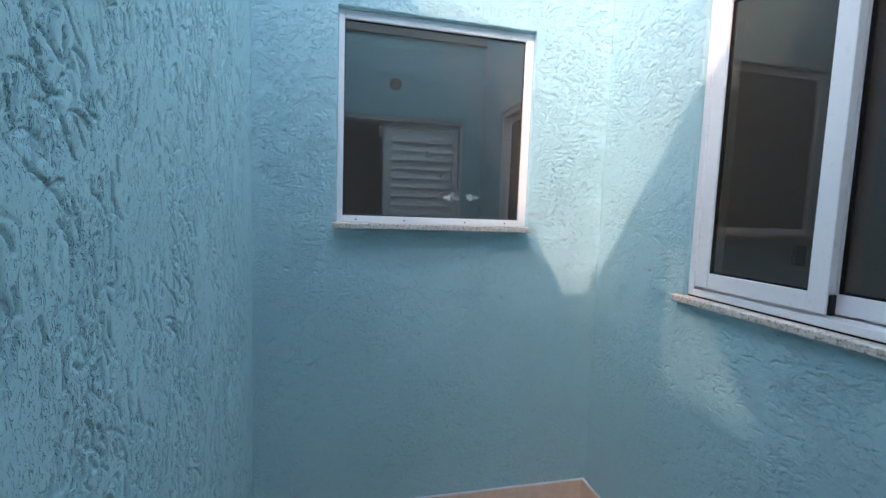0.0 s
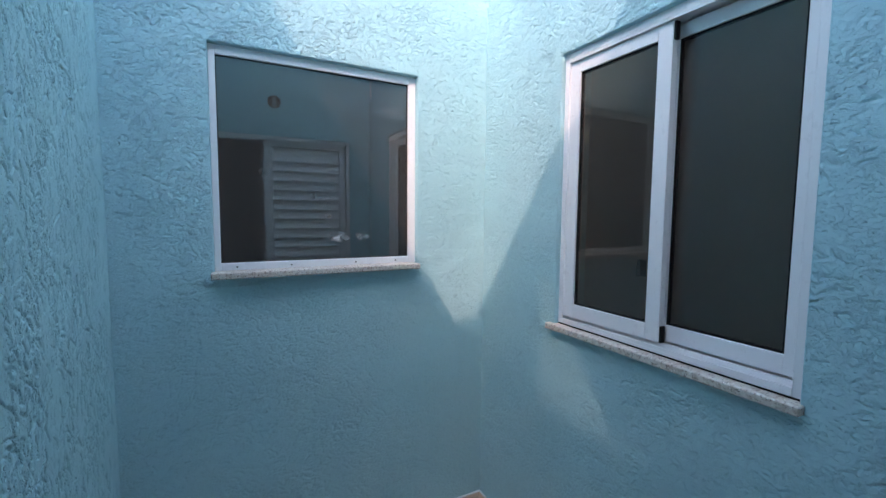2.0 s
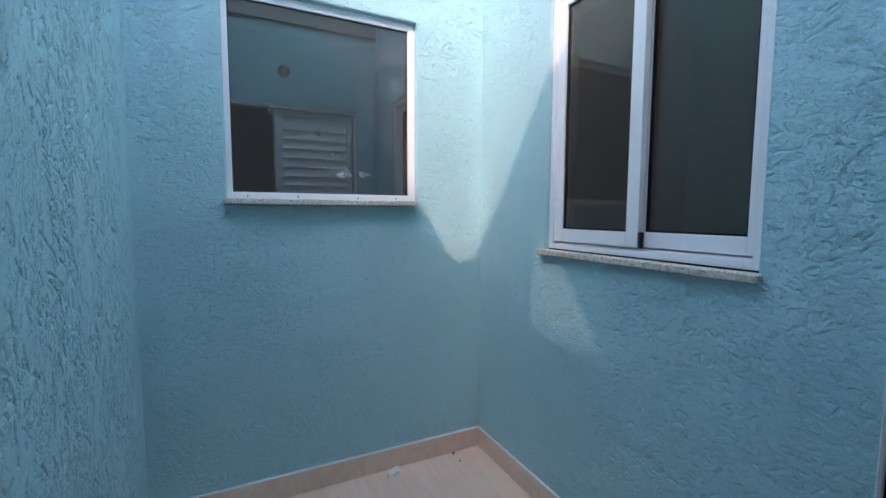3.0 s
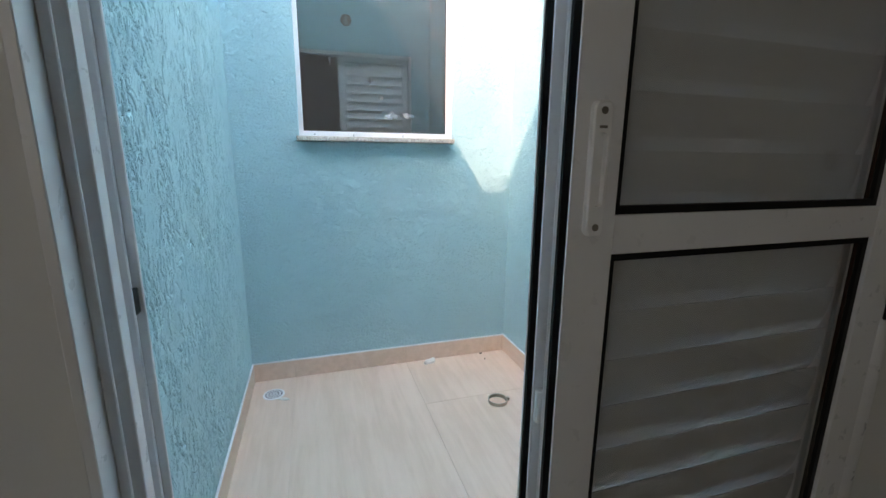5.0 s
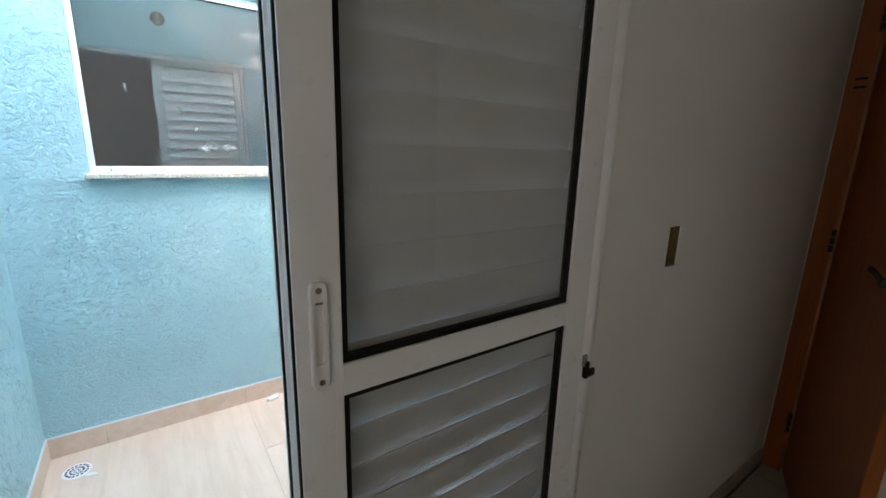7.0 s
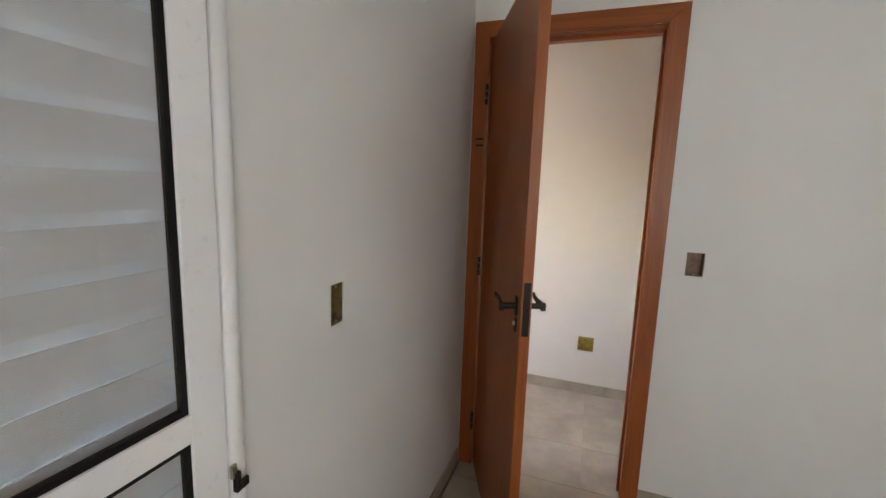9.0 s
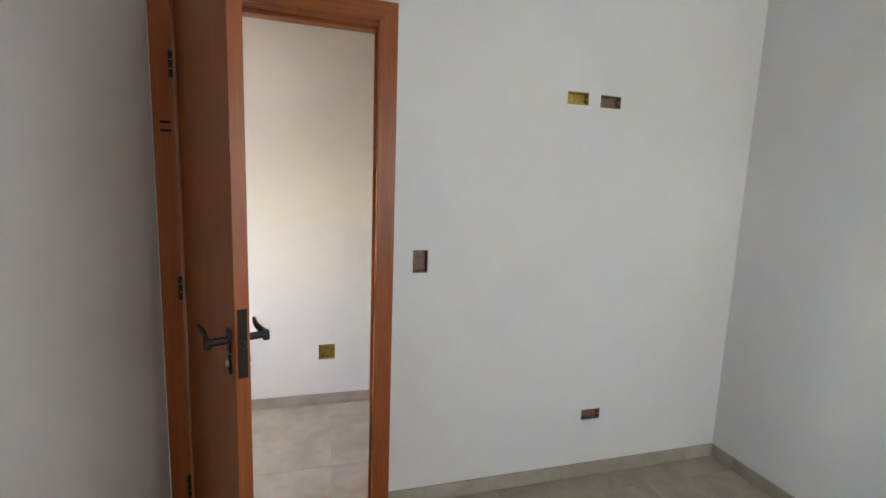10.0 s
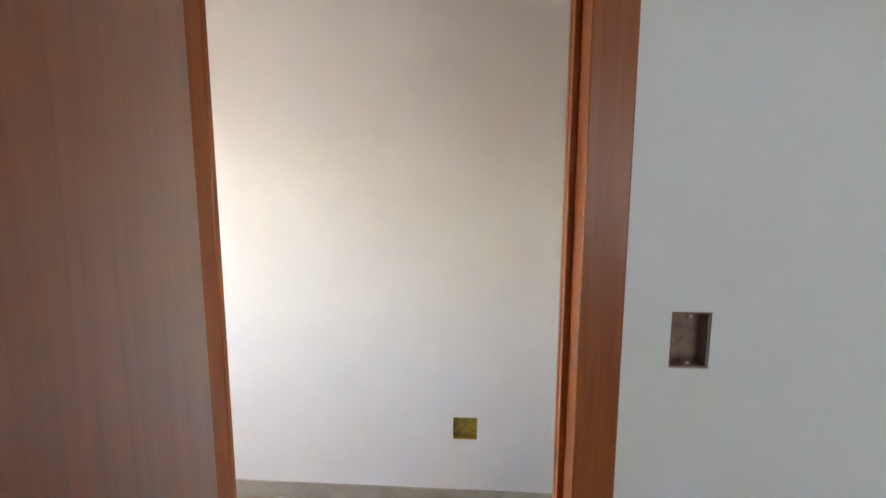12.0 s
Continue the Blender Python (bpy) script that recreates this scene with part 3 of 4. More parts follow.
    gasketed(g, "y", 0.012, xa + s, xb - s, 1.098, zt - 0.07, GLASS, g=0.010)
    # black strip paints the shade inside the glass leaf's edge channel
    part("channel_shade", boxes((xa + 0.001, xa + 0.011, yb - 0.0085, yb - 0.0032, zb + 0.002, zt - 0.002)), BLACK, g, "black strip painted as shade in the edge channel")
    flush_pull(g, 0.003, 0.0, 1.151)
    # added strip with holes, filling in an unclear profile at this edge
    fl = part("edge_strip", boxes((xa + 0.014, xa + 0.018, yb, yb + 0.019, zb, zt), (xa - 0.001, xa + 0.014, yb, yb + 0.002, zb, zt), bevel=0.0006), ALU, g, "thin strip added along the leaf edge")
    # lock holes are uncut: black discs stand for their dark insides
    for z in (1.074, 1.060):
        bm = bmesh.new()
        tube(bm, (xa + 0.0125, yb + 0.011, z), (xa + 0.015, yb + 0.011, z), 0.0056, 16)
        part("lock_hole", bm, BLACK, fl, "black disc drawn as a dark round lock hole")
    for z in (1.074, 1.060, 0.974):
        bm = bmesh.new()
        tube(bm, (xa + 0.0105, 0.0105, z), (xa + 0.0135, 0.0105, z), 0.0056, 16)
        part("lock_hole", bm, BLACK, g, "black disc drawn as a dark round lock hole")
    # louvred leaf on the courtyard side
    ya, yb, s = 0.056, 0.084, 0.066
    xb, sr = 0.604, 0.046
    v = part("louvred_leaf", boxes((xa, xa + s, ya, ya + 0.003, zb, zt), (xa, xa + s, yb - 0.003, yb, zb, zt), (xa + 0.012, xa + s, ya + 0.003, yb - 0.003, zb, zt), (xb - sr, xb, ya, yb, zb, zt), (xa + s, xb - sr, ya, yb, zb, zb + 0.085), (xa + s, xb - sr, ya, yb, zt - 0.05, zt), bevel=0.0008), ALU, d, "white aluminium leaf with fixed louvres")
    part("slat_holder", boxes((xa + s, xa + s + 0.026, ya + 0.001, ya + 0.005, zb + 0.085, zt - 0.05), bevel=0.001), ALU, v)
    # the louvred leaf's channel gets its shade from a black strip too
    part("channel_shade", boxes((xa + 0.001, xa + 0.011, yb - 0.0085, yb - 0.0032, zb + 0.002, zt - 0.002)), BLACK, v, "black strip painted as shade in the edge channel")
    flush_pull(v, 0.003, ya, 1.151)
    # black discs and a black plate colour in the shaded lock openings
    for z in (1.074, 1.060, 0.974):
        bm = bmesh.new()
        tube(bm, (xa + 0.0105, 0.0675, z), (xa + 0.0135, 0.0675, z), 0.0060, 16)
        part("lock_hole", bm, BLACK, v, "black disc drawn as a dark round lock hole")
    part("lock_slot", boxes((xa + 0.0105, xa + 0.0125, 0.0625, 0.0725, 0.998, 1.028)), BLACK, v, "black plate drawn as a dark lock slot")
    part("stop_block", boxes((xa + 0.002, xa + 0.030, ya - 0.012, ya, 0.80, 0.85), (xa + 0.030, xa + 0.042, ya - 0.008, ya, 0.806, 0.842), bevel=0.003, seg=2), PLASTIC_W, v, "white plastic stop")
    pitch = 0.075
    n = int((zt - 0.05 - zb - 0.085) / pitch)
    first = zb + 0.085
    pitch = (zt - 0.05 - first) / n
    me = None
    for i in range(n):
        if me is None:
            bm = bmesh.new()
            prof = []
            for k in range(7):
                f = k / 6
                y = 0.0585 + 0.029 * (1 - f) ** 2.4
                prof.append((y, (f - 0.30) * pitch * 1.50))
            ring = [(y, z) for y, z in prof] + [(y + 0.0018, z) for y, z in reversed(prof)]
            va = [bm.verts.new((xa + s - 0.004, y, z)) for y, z in ring]
            vb = [bm.verts.new((xb - sr + 0.004, y, z)) for y, z in ring]
            for k in range(len(ring)):
                bm.faces.new((va[k], va[(k + 1) % len(ring)], vb[(k + 1) % len(ring)], vb[k]))
            bm.faces.new(va), bm.faces.new(list(reversed(vb)))
            bmesh.ops.recalc_face_normals(bm, faces=bm.faces)
            me = mesh_of(bm, "slat", ALU)
        slat = new("slat", me)
        slat.parent = v
        slat.location = (0, 0, first + i * pitch)
    # small latch hook on the cover trim
    c = part("latch", boxes((0.594, 0.606, -0.008, 0.004, 0.905, 0.945), (0.600, 0.618, -0.014, -0.006, 0.912, 0.930), bevel=0.002), BRONZE, d, "small corroded latch hook")
    part("latch_plate", boxes((0.588, 0.600, -0.004, 0.002, 0.935, 0.962), bevel=0.001), STEEL, c)


def flush_pull(leaf, x, y, zc):
    """A long white recessed pull with two screws, on the face at y that looks south."""
    w, h = 0.0125, 0.0755
    bm = bmesh.new()
    outer, lip, inner = [], [], []
    for k in range(24):
        a = 2 * math.pi * k / 24
        sx, sz = math.cos(a), math.sin(a)
        outer.append((x + 0.6 * w * sx + math.copysign(0.4 * w, sx), zc + 0.010 * sz + math.copysign(h - 0.010, sz)))
        lip.append((x + (outer[-1][0] - x) * 0.86, zc + (outer[-1][1] - zc) * 0.977))
        inner.append((x + 0.48 * w * sx + math.copysign(0.1 * w, sx), zc + 0.006 * sz + math.copysign(0.035, sz)))
    rows = [[bm.verts.new((px, yy, pz)) for px, pz in ring] for ring, yy in ((outer, y), (outer, y - 0.006), (lip, y - 0.008), (inner, y - 0.008), (inner, y - 0.0006))]
    for a, b in zip(rows, rows[1:]):
        for k in range(24):
            bm.faces.new((a[k], a[(k + 1) % 24], b[(k + 1) % 24], b[k]))
    bm.faces.new(rows[-1])
    bmesh.ops.recalc_face_normals(bm, faces=bm.faces)
    p = part("flush_pull", bm, PLASTIC_W, leaf, "white recessed pull")
    for dz in (0.065, -0.065):
        bm = bmesh.new()
        tube(bm, (x, y - 0.0088, zc + dz), (x, y - 0.005, zc + dz), 0.0042, 12)
        part("screw", bm, SCREW, p, "dark screw head")
    part("mark", boxes((x - 0.005, x + 0.005, y - 0.0086, y - 0.006, zc + 0.046, zc + 0.049)), SCREW, p, "small raised mark")


sliding_door()


# ---------------------------------------------------------------- wooden door
def wooden_door():
    y0, y1, _, zt = ODOOR
    d = thing("door_2", (BE, (y0 + y1) / 2, 0.0), "orange-brown varnished wooden door standing open into the bedroom", "door", "structure")
    j = 0.022
    part("jamb", boxes((BE - 0.002, HW + 0.002, y1 - j, y1, 0, zt), (BE + 0.055, BE + 0.075, y1 - j - 0.012, y1 - j, 0, zt - j), bevel=0.001), WOOD, d)
    part("jamb", boxes((BE - 0.002, HW + 0.002, y0, y0 + j, 0, zt), (BE + 0.055, BE + 0.075, y0 + j, y0 + j + 0.012, 0, zt - j), bevel=0.001), WOOD, d)
    part("jamb_head", boxes((BE - 0.002, HW + 0.002, y0 + j, y1 - j, zt - j, zt), (BE + 0.055, BE + 0.075, y0 + j + 0.012, y1 - j - 0.012, zt - j - 0.012, zt - j), bevel=0.001), WOOD_H, d)
    for xa, xb in ((BE - 0.020, BE), (HW, HW + 0.018)):
        lo, li, hi, ho, ti, to = -0.873, -0.798, -0.060, 0.010, 2.150, 2.222

        def mitred(pts):
            bm = bmesh.new()
            a = [bm.verts.new((xa, y, z)) for y, z in pts]
            b = [bm.verts.new((xb, y, z)) for y, z in pts]
            bm.faces.new(a), bm.faces.new(list(reversed(b)))
            for k in range(4):
                bm.faces.new((a[k], b[k], b[(k + 1) % 4], a[(k + 1) % 4]))
            bmesh.ops.recalc_face_normals(bm, faces=bm.faces)
            bmesh.ops.bevel(bm, geom=list(bm.edges), offset=0.0025, segments=2, affect="EDGES", profile=0.5)
            return bm
        part("casing", mitred([(lo, 0), (li, 0), (li, ti), (lo, to)]), WOOD, d)
        part("casing", mitred([(ho, 0), (hi, 0), (hi, ti), (ho, to)]), WOOD, d)
        part("casing_head", mitred([(lo, to), (li, ti), (hi, ti), (ho, to)]), WOOD_H, d)
    # black bars laid on the casing stand for the dark of two slots
    for z in (1.662, 1.692):
        part("slot", boxes((BE - 0.0215, BE - 0.0195, -0.050, -0.014, z, z + 0.008)), BLACK, d, "black bar drawn as a dark slot in the casing")
    # leaf, built along its own x from the hinge
    hinge = Vector((2.106, -0.080, 0.0))
    end = Vector((1.378, -0.397, 0.0))
    way = (end - hinge).normalized()
    turn = math.degrees(math.atan2(way.y, way.x))
    length = (end - hinge).length
    m = pose(*hinge, 0, 0, turn)

    def placed(bm):
        bm.transform(m)
        return bm
    th = 0.035
    leaf = part("leaf", placed(boxes((0.002, length, -th / 2, th / 2, 0.008, 2.138), bevel=0.002, seg=2)), WOOD, d, "flat varnished leaf")
    part("lock_plate", placed(boxes((length - 0.001, length + 0.002, -0.0115, 0.0115, 1.000, 1.177), bevel=0.0006)), BRONZE, leaf, "dark lock faceplate")
    part("latch_bolt", placed(boxes((length + 0.002, length + 0.011, -0.007, 0.007, 1.078, 1.098), bevel=0.002)), BRONZE, leaf)
    for side in (-1, 1):
        y = side * th / 2
        bm = bmesh.new()
        box(bm, length - 0.062, length - 0.036, min(y, y + side * 0.007), max(y, y + side * 0.007), 1.056, 1.120, bevel=0.003, seg=2)
        tube(bm, (length - 0.049, y, 1.088), (length - 0.049, y + side * 0.052, 1.088), 0.0105, 8)
        box(bm, length - 0.058, length - 0.040, *sorted((y + side * 0.044, y + side * 0.060)), 1.072, 1.099, bevel=0.003, seg=2)
        bar = []
        for k in range(11):
            f = k / 10
            out, tall, thick = 0.052 - 0.007 * math.sin(math.pi * f) * f, 0.0095 - 0.002 * f, 0.0055 - 0.001 * f
            bar.append([bm.verts.new((length - 0.050 - 0.112 * f, y + side * (out + p * thick), 1.089 + 0.010 * f * f + q * tall)) for p, q in ((-1, -0.7), (-0.6, -1), (0.6, -1), (1, -0.7), (1, 0.7), (0.6, 1), (-0.6, 1), (-1, 0.7))])
        for ra, rb in zip(bar, bar[1:]):
            for k in range(8):
                bm.faces.new((ra[k], ra[(k + 1) % 8], rb[(k + 1) % 8], rb[k]))
        bm.faces.new(bar[0]), bm.faces.new(list(reversed(bar[-1])))
        bmesh.ops.recalc_face_normals(bm, faces=bm.faces)
        part("lever_handle", placed(bm), BRONZE, leaf, "dark bronze curved lever", smooth=False)
        bm = bmesh.new()
        box(bm, length - 0.060, length - 0.038, min(y, y + side * 0.006), max(y, y + side * 0.006), 1.000, 1.050, bevel=0.003, seg=2)
        part("keyhole_plate", placed(bm), BRONZE, leaf, "dark bronze key plate")
        bm = bmesh.new()
        tube(bm, (length - 0.049, y + side * 0.005, 1.028), (length - 0.049, y + side * 0.012, 1.028), 0.008, 14)
        part("cylinder", placed(bm), STEEL, leaf)
    for z in (0.262, 1.084, 1.895):
        bm = bmesh.new()
        for k in range(3):
            tube(bm, (2.056, -0.060, z - 0.045 + 0.031 * k), (2.056, -0.060, z - 0.016 + 0.031 * k), 0.0075, 12)
        h = part("hinge", bm, BRONZE, d, "dark three-knuckle hinge")
        part("hinge_pin", boxes((2.051, 2.061, -0.065, -0.055, z - 0.0165, z - 0.0135), (2.051, 2.061, -0.065, -0.055, z + 0.0145, z + 0.0175)), STEEL, h)


wooden_door()


# ---------------------------------------------------------------- open electrical boxes sunk into the walls
def sunk_box(m, w, h, material, label, tabs):
    """An open plastic box whose mouth is in the plane y = 0 of the pose m, its inside behind (towards +y)."""
    t, dep = 0.003, 0.036
    e = new("electrical_box")
    e.empty_display_size = 0.05
    e.matrix_world = m
    PLACE[e] = m
    tagged(e, label, "electrical box", "open electrical boxes")
    bm = boxes((-w / 2, -w / 2 + t, 0.003, dep, -h / 2, h / 2), (w / 2 - t, w / 2, 0.003, dep, -h / 2, h / 2), (-w / 2 + t, w / 2 - t, 0.003, dep, -h / 2, -h / 2 + t), (-w / 2 + t, w / 2 - t, 0.003, dep, h / 2 - t, h / 2), (-w / 2 + t, w / 2 - t, dep - t, dep, -h / 2 + t, h / 2 - t))
    shell = part("shell", bm, material, e, local=True)
    for x, z in tabs:
        bx = boxes((x - 0.006, x + 0.006, 0.005, 0.010, z - 0.005, z + 0.005), bevel=0.001)
        tab = part("screw_tab", bx, material, shell, local=True)
        bm = bmesh.new()
        tube(bm, (x, 0.0035, z), (x, 0.006, z), 0.0028, 10)
        part("screw", bm, STEEL, tab, local=True)
    bm = bmesh.new()
    tube(bm, (0.006 - w * 0.1, dep - t - 0.002, h * 0.08), (0.006 - w * 0.1, dep - t, h * 0.08), min(w, h) * 0.22, 14)
    part("knockout", bm, material, shell, local=True)
    return e


def on_wall(hole, axis, face):
    u, z = (hole[0] + hole[1]) / 2, (hole[2] + hole[3]) / 2
    w, h = hole[1] - hole[0] - 0.002, hole[3] - hole[2] - 0.002
    m = pose(u, face, z) if axis == "y" else pose(face, u, z, 0, 0, -90)
    tabs = [(0, h / 2 - 0.008), (0, -h / 2 + 0.008)] if h > w * 1.3 else [(w / 2 - 0.009, 0), (-w / 2 + 0.009, 0)]
    if abs(w - h) < 0.02:
        tabs = [(-w * 0.25, -h / 2 + 0.008), (w * 0.25, -h / 2 + 0.008), (-w * 0.25, h / 2 - 0.008), (w * 0.25, h / 2 - 0.008)]
    return m, w, h, tabs


for hole, axis, face, mat, label in (
    (NBOX, "y", BN, OLIVE_SHADED, "open upright olive plastic box sunk in the white wall, coloured darker for its shaded inside"),
    (SWITCH, "x", BE, DUSTY, "open upright dusty brown box beside the wooden door"),
    (TV_A, "x", BE, YELLOW, "open flat yellow plastic box high on the white wall"),
    (TV_B, "x", BE, DUSTY, "open flat dusty brown box high on the white wall"),
    (LOW, "x", BE, DUSTY, "open flat dusty brown box low on the white wall"),
    (RBOX, "x", 2.06, BLACK, "dark open box on the wall behind the sliding window"),
    (HBOX, "x", HE, YELLOW, "open square yellow plastic box low on the hall wall"),
):
    m, w, h, tabs = on_wall(hole, axis, face)
    sunk_box(m, w, h, mat, label, tabs)


def round_box():
    e = thing("lamp_box", (ROUND[0], CS, ROUND[1]), "round open lamp box on the blue wall above the sliding door", "electrical box")
    bm = bmesh.new()
    n, r = 28, 0.048
    rings = [[bm.verts.new((ROUND[0] + rr * math.cos(2 * math.pi * k / n), yy, ROUND[1] + rr * math.sin(2 * math.pi * k / n))) for k in range(n)] for rr, yy in ((r, CS), (r, CS + 0.005), (r - 0.006, CS + 0.006), (r - 0.007, CS + 0.001))]
    for a, b in zip(rings, rings[1:]):
        for k in range(n):
            bm.faces.new((a[k], a[(k + 1) % n], b[(k + 1) % n], b[k]))
    bm.faces.new(rings[-1])
    part("ring", bm, DUSTY, e)
    part("bracket", boxes((ROUND[0] - 0.012, ROUND[0] + 0.012, CS + 0.002, CS + 0.008, ROUND[1] - 0.036, ROUND[1] + 0.036), bevel=0.001), CEMENT, e, "pale bracket")


round_box()


# ---------------------------------------------------------------- floor clutter in the courtyard
def floor_drain():
    x, y, n = -0.551, 1.706, 48
    d = thing("floor_drain", (x, y, YARD + 0.004), "round white plastic floor drain in the courtyard tiles", "drain")
    bm = bmesh.new()
    radii = (0.0, 0.006, 0.013, 0.019, 0.028, 0.034, 0.043, 0.048, 0.052)
    rows = [[bm.verts.new((x + q * math.cos(2 * math.pi * k / n), y + q * math.sin(2 * math.pi * k / n), z)) for k in range(n)]
            for q, z in list(zip(radii[1:], (0.0075,) * 6 + (0.0078, 0.0065))) + [(0.053, 0.002)]]
    bm.faces.new(rows[0])
    for i in range(len(rows) - 1):
        for k in range(n):
            if (i == 0 and k % 8 < 5) or (i == 2 and k % 4 < 3) or (i == 4 and k % 3 < 2):
                continue
            j = (k + 1) % n
            bm.faces.new((rows[i][k], rows[i][j], rows[i + 1][j], rows[i + 1][k]))
    bmesh.ops.recalc_face_normals(bm, faces=bm.faces)
    bmesh.ops.translate(bm, verts=bm.verts, vec=(0, 0, YARD))
    part("grate", bm, PLASTIC_W, d)
    # black disc just above the tile stands for the drain's shaded hollow
    bm = bmesh.new()
    tube(bm, (x, y, YARD + 0.0035), (x, y, YARD + 0.0046), 0.047, 24)
    part("shade_disc", bm, HOLLOW_SHADE, d, "black disc painted as the shade under the grate")


def metal_ring():
    x, y = 0.526, 1.325
    e = thing("hose_clamp", (x, y, YARD + 0.004), "loose bronze-coloured metal ring lying on the courtyard tiles", "clamp")
    bm = bmesh.new()
    n = 36
    rings = [[bm.verts.new((x + rr * math.cos(2 * math.pi * k / n), y + rr * math.sin(2 * math.pi * k / n), zz)) for k in range(n)] for rr, zz in ((0.047, 0.004), (0.048, 0.022), (0.045, 0.022), (0.044, 0.004))]
    for q in range(4):
        a, b = rings[q], rings[(q + 1) % 4]
        for k in range(n):
            bm.faces.new((a[k], a[(k + 1) % n], b[(k + 1) % n], b[k]))
    bmesh.ops.recalc_face_normals(bm, faces=bm.faces)
    bmesh.ops.translate(bm, verts=bm.verts, vec=(0, 0, YARD))
    part("band", bm, STEEL, e)
    part("screw_housing", boxes((x + 0.040, x + 0.062, y - 0.008, y + 0.008, YARD + 0.005, YARD + 0.021), bevel=0.003, seg=2), STEEL, e)


floor_drain()
metal_ring()


def scrap(x, y, r, turn, material, label, seed, h=0.006):
    rnd = random.Random(seed)
    bm = bmesh.new()
    n = 9
    top = [bm.verts.new((r * (0.6 + 0.5 * rnd.random()) * math.cos(2 * math.pi * k / n), 0.45 * r * (0.6 + 0.5 * rnd.random()) * math.sin(2 * math.pi * k / n), h * (0.5 + 0.8 * rnd.random()))) for k in range(n)]
    low = [bm.verts.new((v.co.x, v.co.y, 0.0)) for v in top]
    mid = bm.verts.new((0, 0, h))
    for k in range(n):
        bm.faces.new((top[k], top[(k + 1) % n], mid))
        bm.faces.new((low[k], low[(k + 1) % n], top[(k + 1) % n], top[k]))
    bm.faces.new(list(reversed(low)))
    bmesh.ops.recalc_face_normals(bm, faces=bm.faces)
    ob = new("scrap", mesh_of(bm, "scrap", material))
    ob.matrix_world = pose(x, y, YARD + 0.004, 0, 0, turn)
    return tagged(ob, label, "scrap", "scraps on the courtyard floor")


PAPER = Nodes("torn_paper", 0.8).color((0.76, 0.74, 0.69)).mat
DIRT = Nodes("dirt_crumb", 0.9).color((0.10, 0.075, 0.055)).mat
scrap(0.314, 1.826, 0.050, 28, PAPER, "torn scrap of pale paper on the beige tiles", 1, 0.018)
scrap(-0.499, 1.646, 0.028, -20, PAPER, "small torn scrap of paper beside the drain", 2)
scrap(0.647, 1.848, 0.010, 10, DIRT, "small dark crumb on the beige tiles", 3)
scrap(0.643, 1.773, 0.007, 60, DIRT, "small dark crumb on the beige tiles", 4)


# ---------------------------------------------------------------- floors and skirtings, tile by tile
def tiled(name, x0, x1, y0, y1, tw, td, ox, oy, material, grout, label, gap=0.002, top=0.004, level=0.0, shift=0.0):
    base = structure(name, boxes((x0, x1, y0, y1, level - 0.1, level)), grout, label, "floor")
    shared = {}
    for i in range(math.floor((x0 - ox) / tw), math.ceil((x1 - ox) / tw)):
        first = oy - shift * (i < 1)
        for j in range(math.floor((y0 - first) / td), math.ceil((y1 - first) / td)):
            a, b = max(x0, ox + i * tw) + gap / 2, min(x1, ox + (i + 1) * tw) - gap / 2
            c, d = max(y0, first + j * td) + gap / 2, min(y1, first + (j + 1) * td) - gap / 2
            if b - a < 0.01 or d - c < 0.01:
                continue
            key = (round(b - a, 4), round(d - c, 4))
            if key not in shared:
                shared[key] = mesh_of(boxes((0, b - a, 0, d - c, 0.0002, top), bevel=0.0008), "tile", material)
            t = new("tile", shared[key])
            t.parent = base
            t.location = (a, c, level)
    return base


def skirting(name, axis, face, u0, u1, height, step, off, side, material, grout, label, thick=0.009, level=0.0):
    """Tile pieces standing along a wall's face; side: which way they stand proud of it."""
    def bx(f0, f1, a, b, c, d):
        f0, f1 = sorted((f0, f1))
        return (f0, f1, a, b, c, d) if axis == "x" else (a, b, f0, f1, c, d)
    base = structure(name, boxes(bx(face, face + side * (thick - 0.003), u0, u1, level, height - 0.002)), grout, label, "baseboard")
    k = math.floor((u0 - off) / step)
    while off + k * step < u1:
        a, b = max(u0, off + k * step) + 0.001, min(u1, off + (k + 1) * step) - 0.001
        if b - a > 0.008:
            t = new("tile", mesh_of(boxes(bx(face + side * 0.0005, face + side * thick, a, b, level + 0.0045, height), bevel=0.0012), "tile", material))
            t.parent = base
        k += 1
    return base


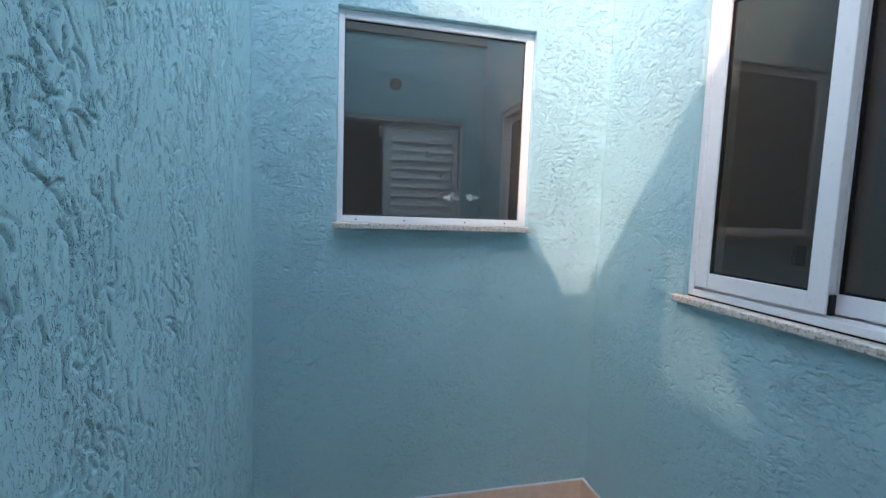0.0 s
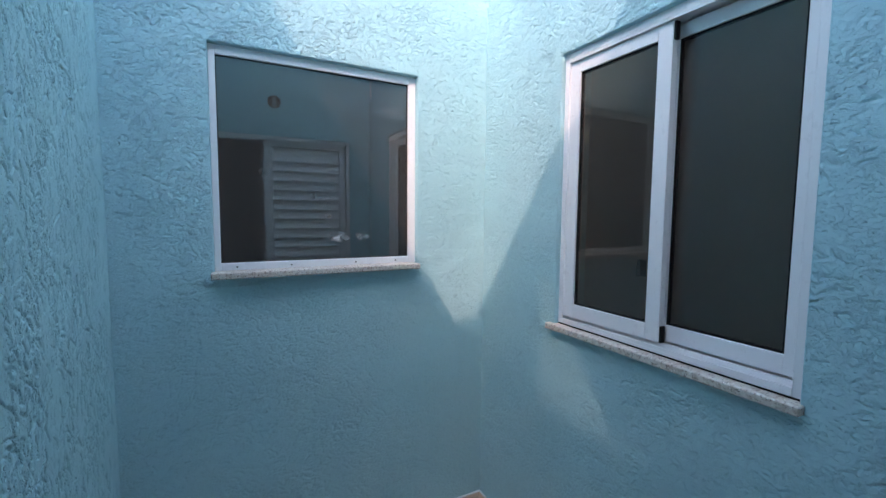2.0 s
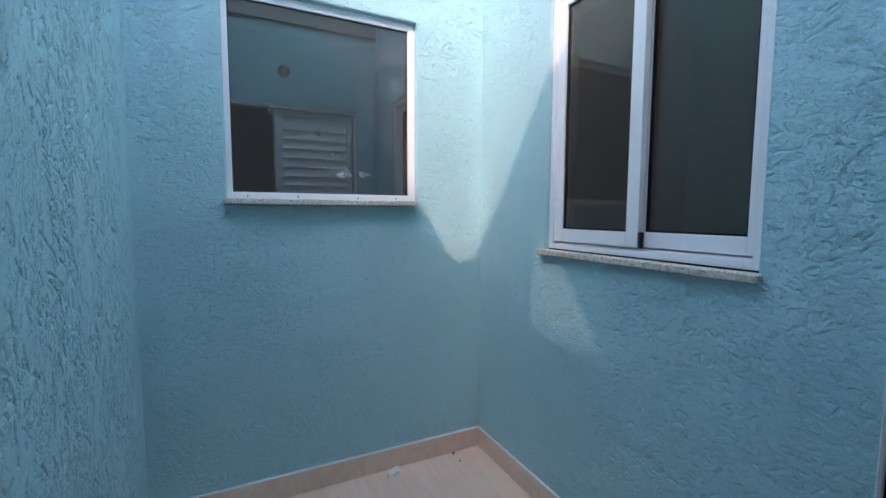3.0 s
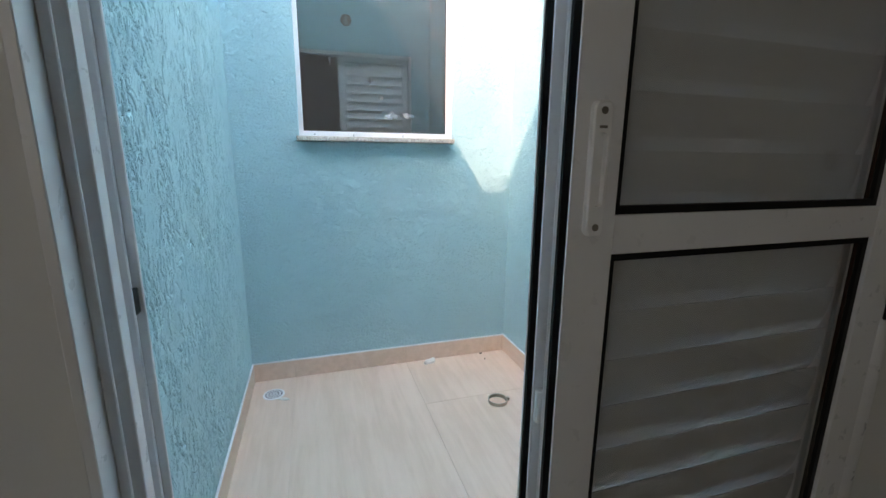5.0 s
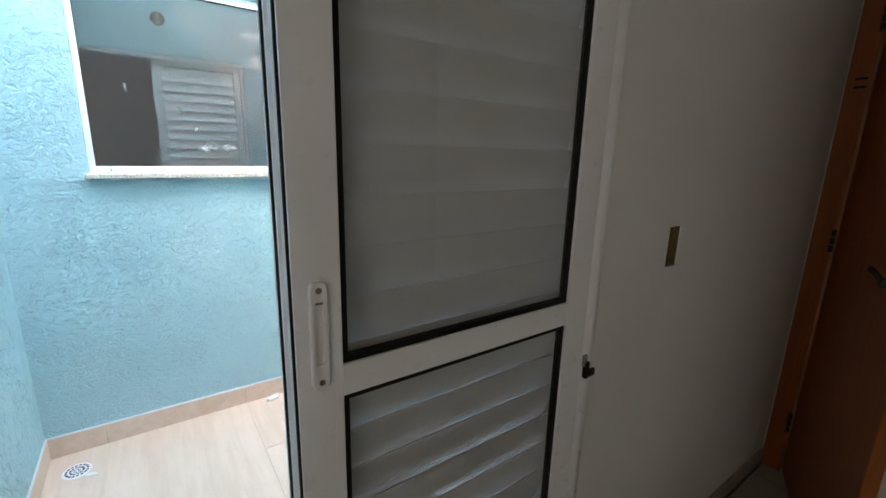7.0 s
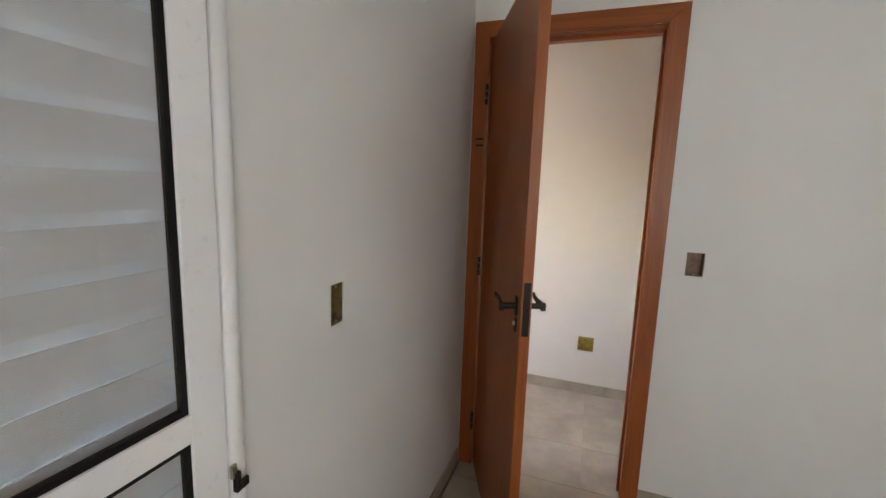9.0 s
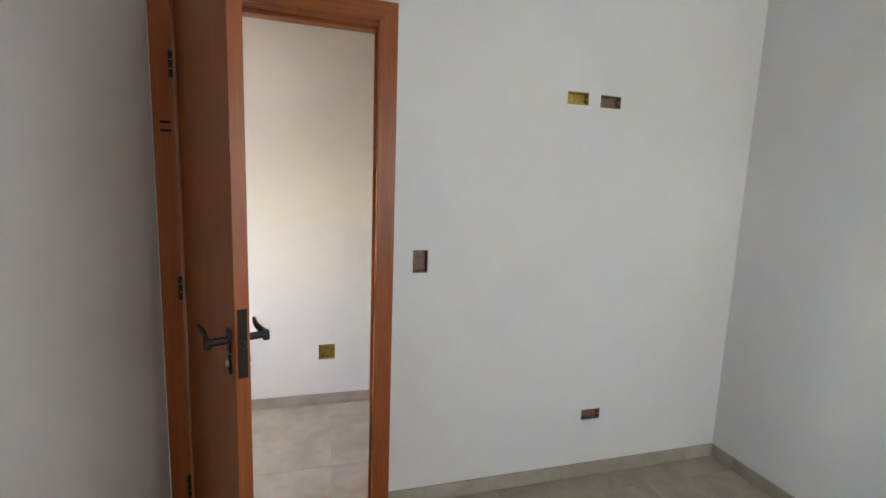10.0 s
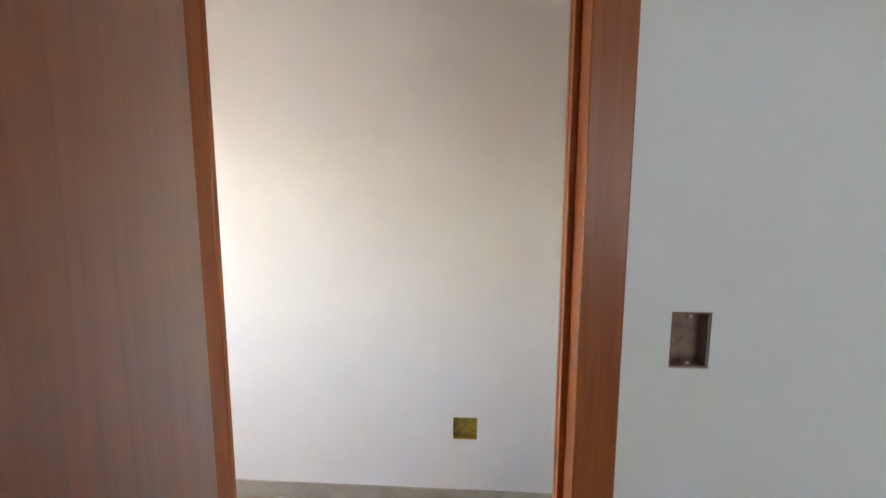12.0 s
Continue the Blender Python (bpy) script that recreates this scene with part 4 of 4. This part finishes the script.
tiled("floor_courtyard", CW, CE, 0.137, CN, 0.622, 1.244, -0.449, 1.408, TILE_C, GROUT, "beige streaked porcelain courtyard tiles", gap=0.0010, level=YARD, shift=0.622)
tiled("floor", BW, BE, BS, 0.002, 0.80, 0.80, 0.35, -0.62, TILE_B, GROUT_D, "grey-beige porcelain bedroom tiles", gap=0.0012)
tiled("floor_hall", BE, HE, -3.25, 1.75, 0.80, 0.80, 2.45, -0.62, TILE_B, GROUT_D, "grey-beige porcelain hall tiles", gap=0.0012)
skirting("baseboard_courtyard_north", "y", CN, CW, CE, 0.070, 0.622, -0.452, -1, TILE_C, GROUT, "beige tile skirting in the courtyard", level=YARD)
skirting("baseboard_courtyard_west", "x", CW, CS, CN - 0.009, 0.070, 0.622, 0.728, 1, TILE_C, GROUT, "beige tile skirting in the courtyard", level=YARD)
skirting("baseboard_courtyard_east", "x", CE, CS, CN - 0.009, 0.070, 0.622, 0.728, -1, TILE_C, GROUT, "beige tile skirting in the courtyard", level=YARD)
skirting("baseboard_east", "x", BE, BS, -0.874, 0.080, 0.80, -1.78, -1, TILE_B, GROUT_D, "grey tile skirting in the bedroom")
skirting("baseboard_south", "y", BS, BW, BE - 0.009, 0.080, 0.80, 0.35, 1, TILE_B, GROUT_D, "grey tile skirting in the bedroom")
skirting("baseboard_west", "x", BW, BS + 0.009, BN, 0.080, 0.80, -1.78, 1, TILE_B, GROUT_D, "grey tile skirting in the bedroom")
skirting("baseboard_north", "y", BN, DOOR_R + 0.002, BE - 0.022, 0.080, 0.80, 1.15, -1, TILE_B, GROUT_D, "grey tile skirting in the bedroom")
skirting("baseboard_hall", "x", HE, -3.25, 1.75, 0.080, 0.80, -1.0, -1, TILE_B, GROUT_D, "grey tile skirting in the hall")

CAULK = Nodes("white_caulk", 0.7).color((0.74, 0.78, 0.80)).mat
structure("trim_caulk_north", boxes((CW, CE, CN - 0.0085, CN, 0.0702, 0.0765), bevel=0.0015), CAULK, "thin white caulk line over the skirting", "caulk")
structure("trim_caulk_west", boxes((CW, CW + 0.0085, CS, CN - 0.009, 0.0702, 0.0765), bevel=0.0015), CAULK, "thin white caulk line over the skirting", "caulk")
structure("trim_caulk_east", boxes((CE - 0.0085, CE, CS, CN - 0.009, 0.0702, 0.0765), bevel=0.0015), CAULK, "thin white caulk line over the skirting", "caulk")
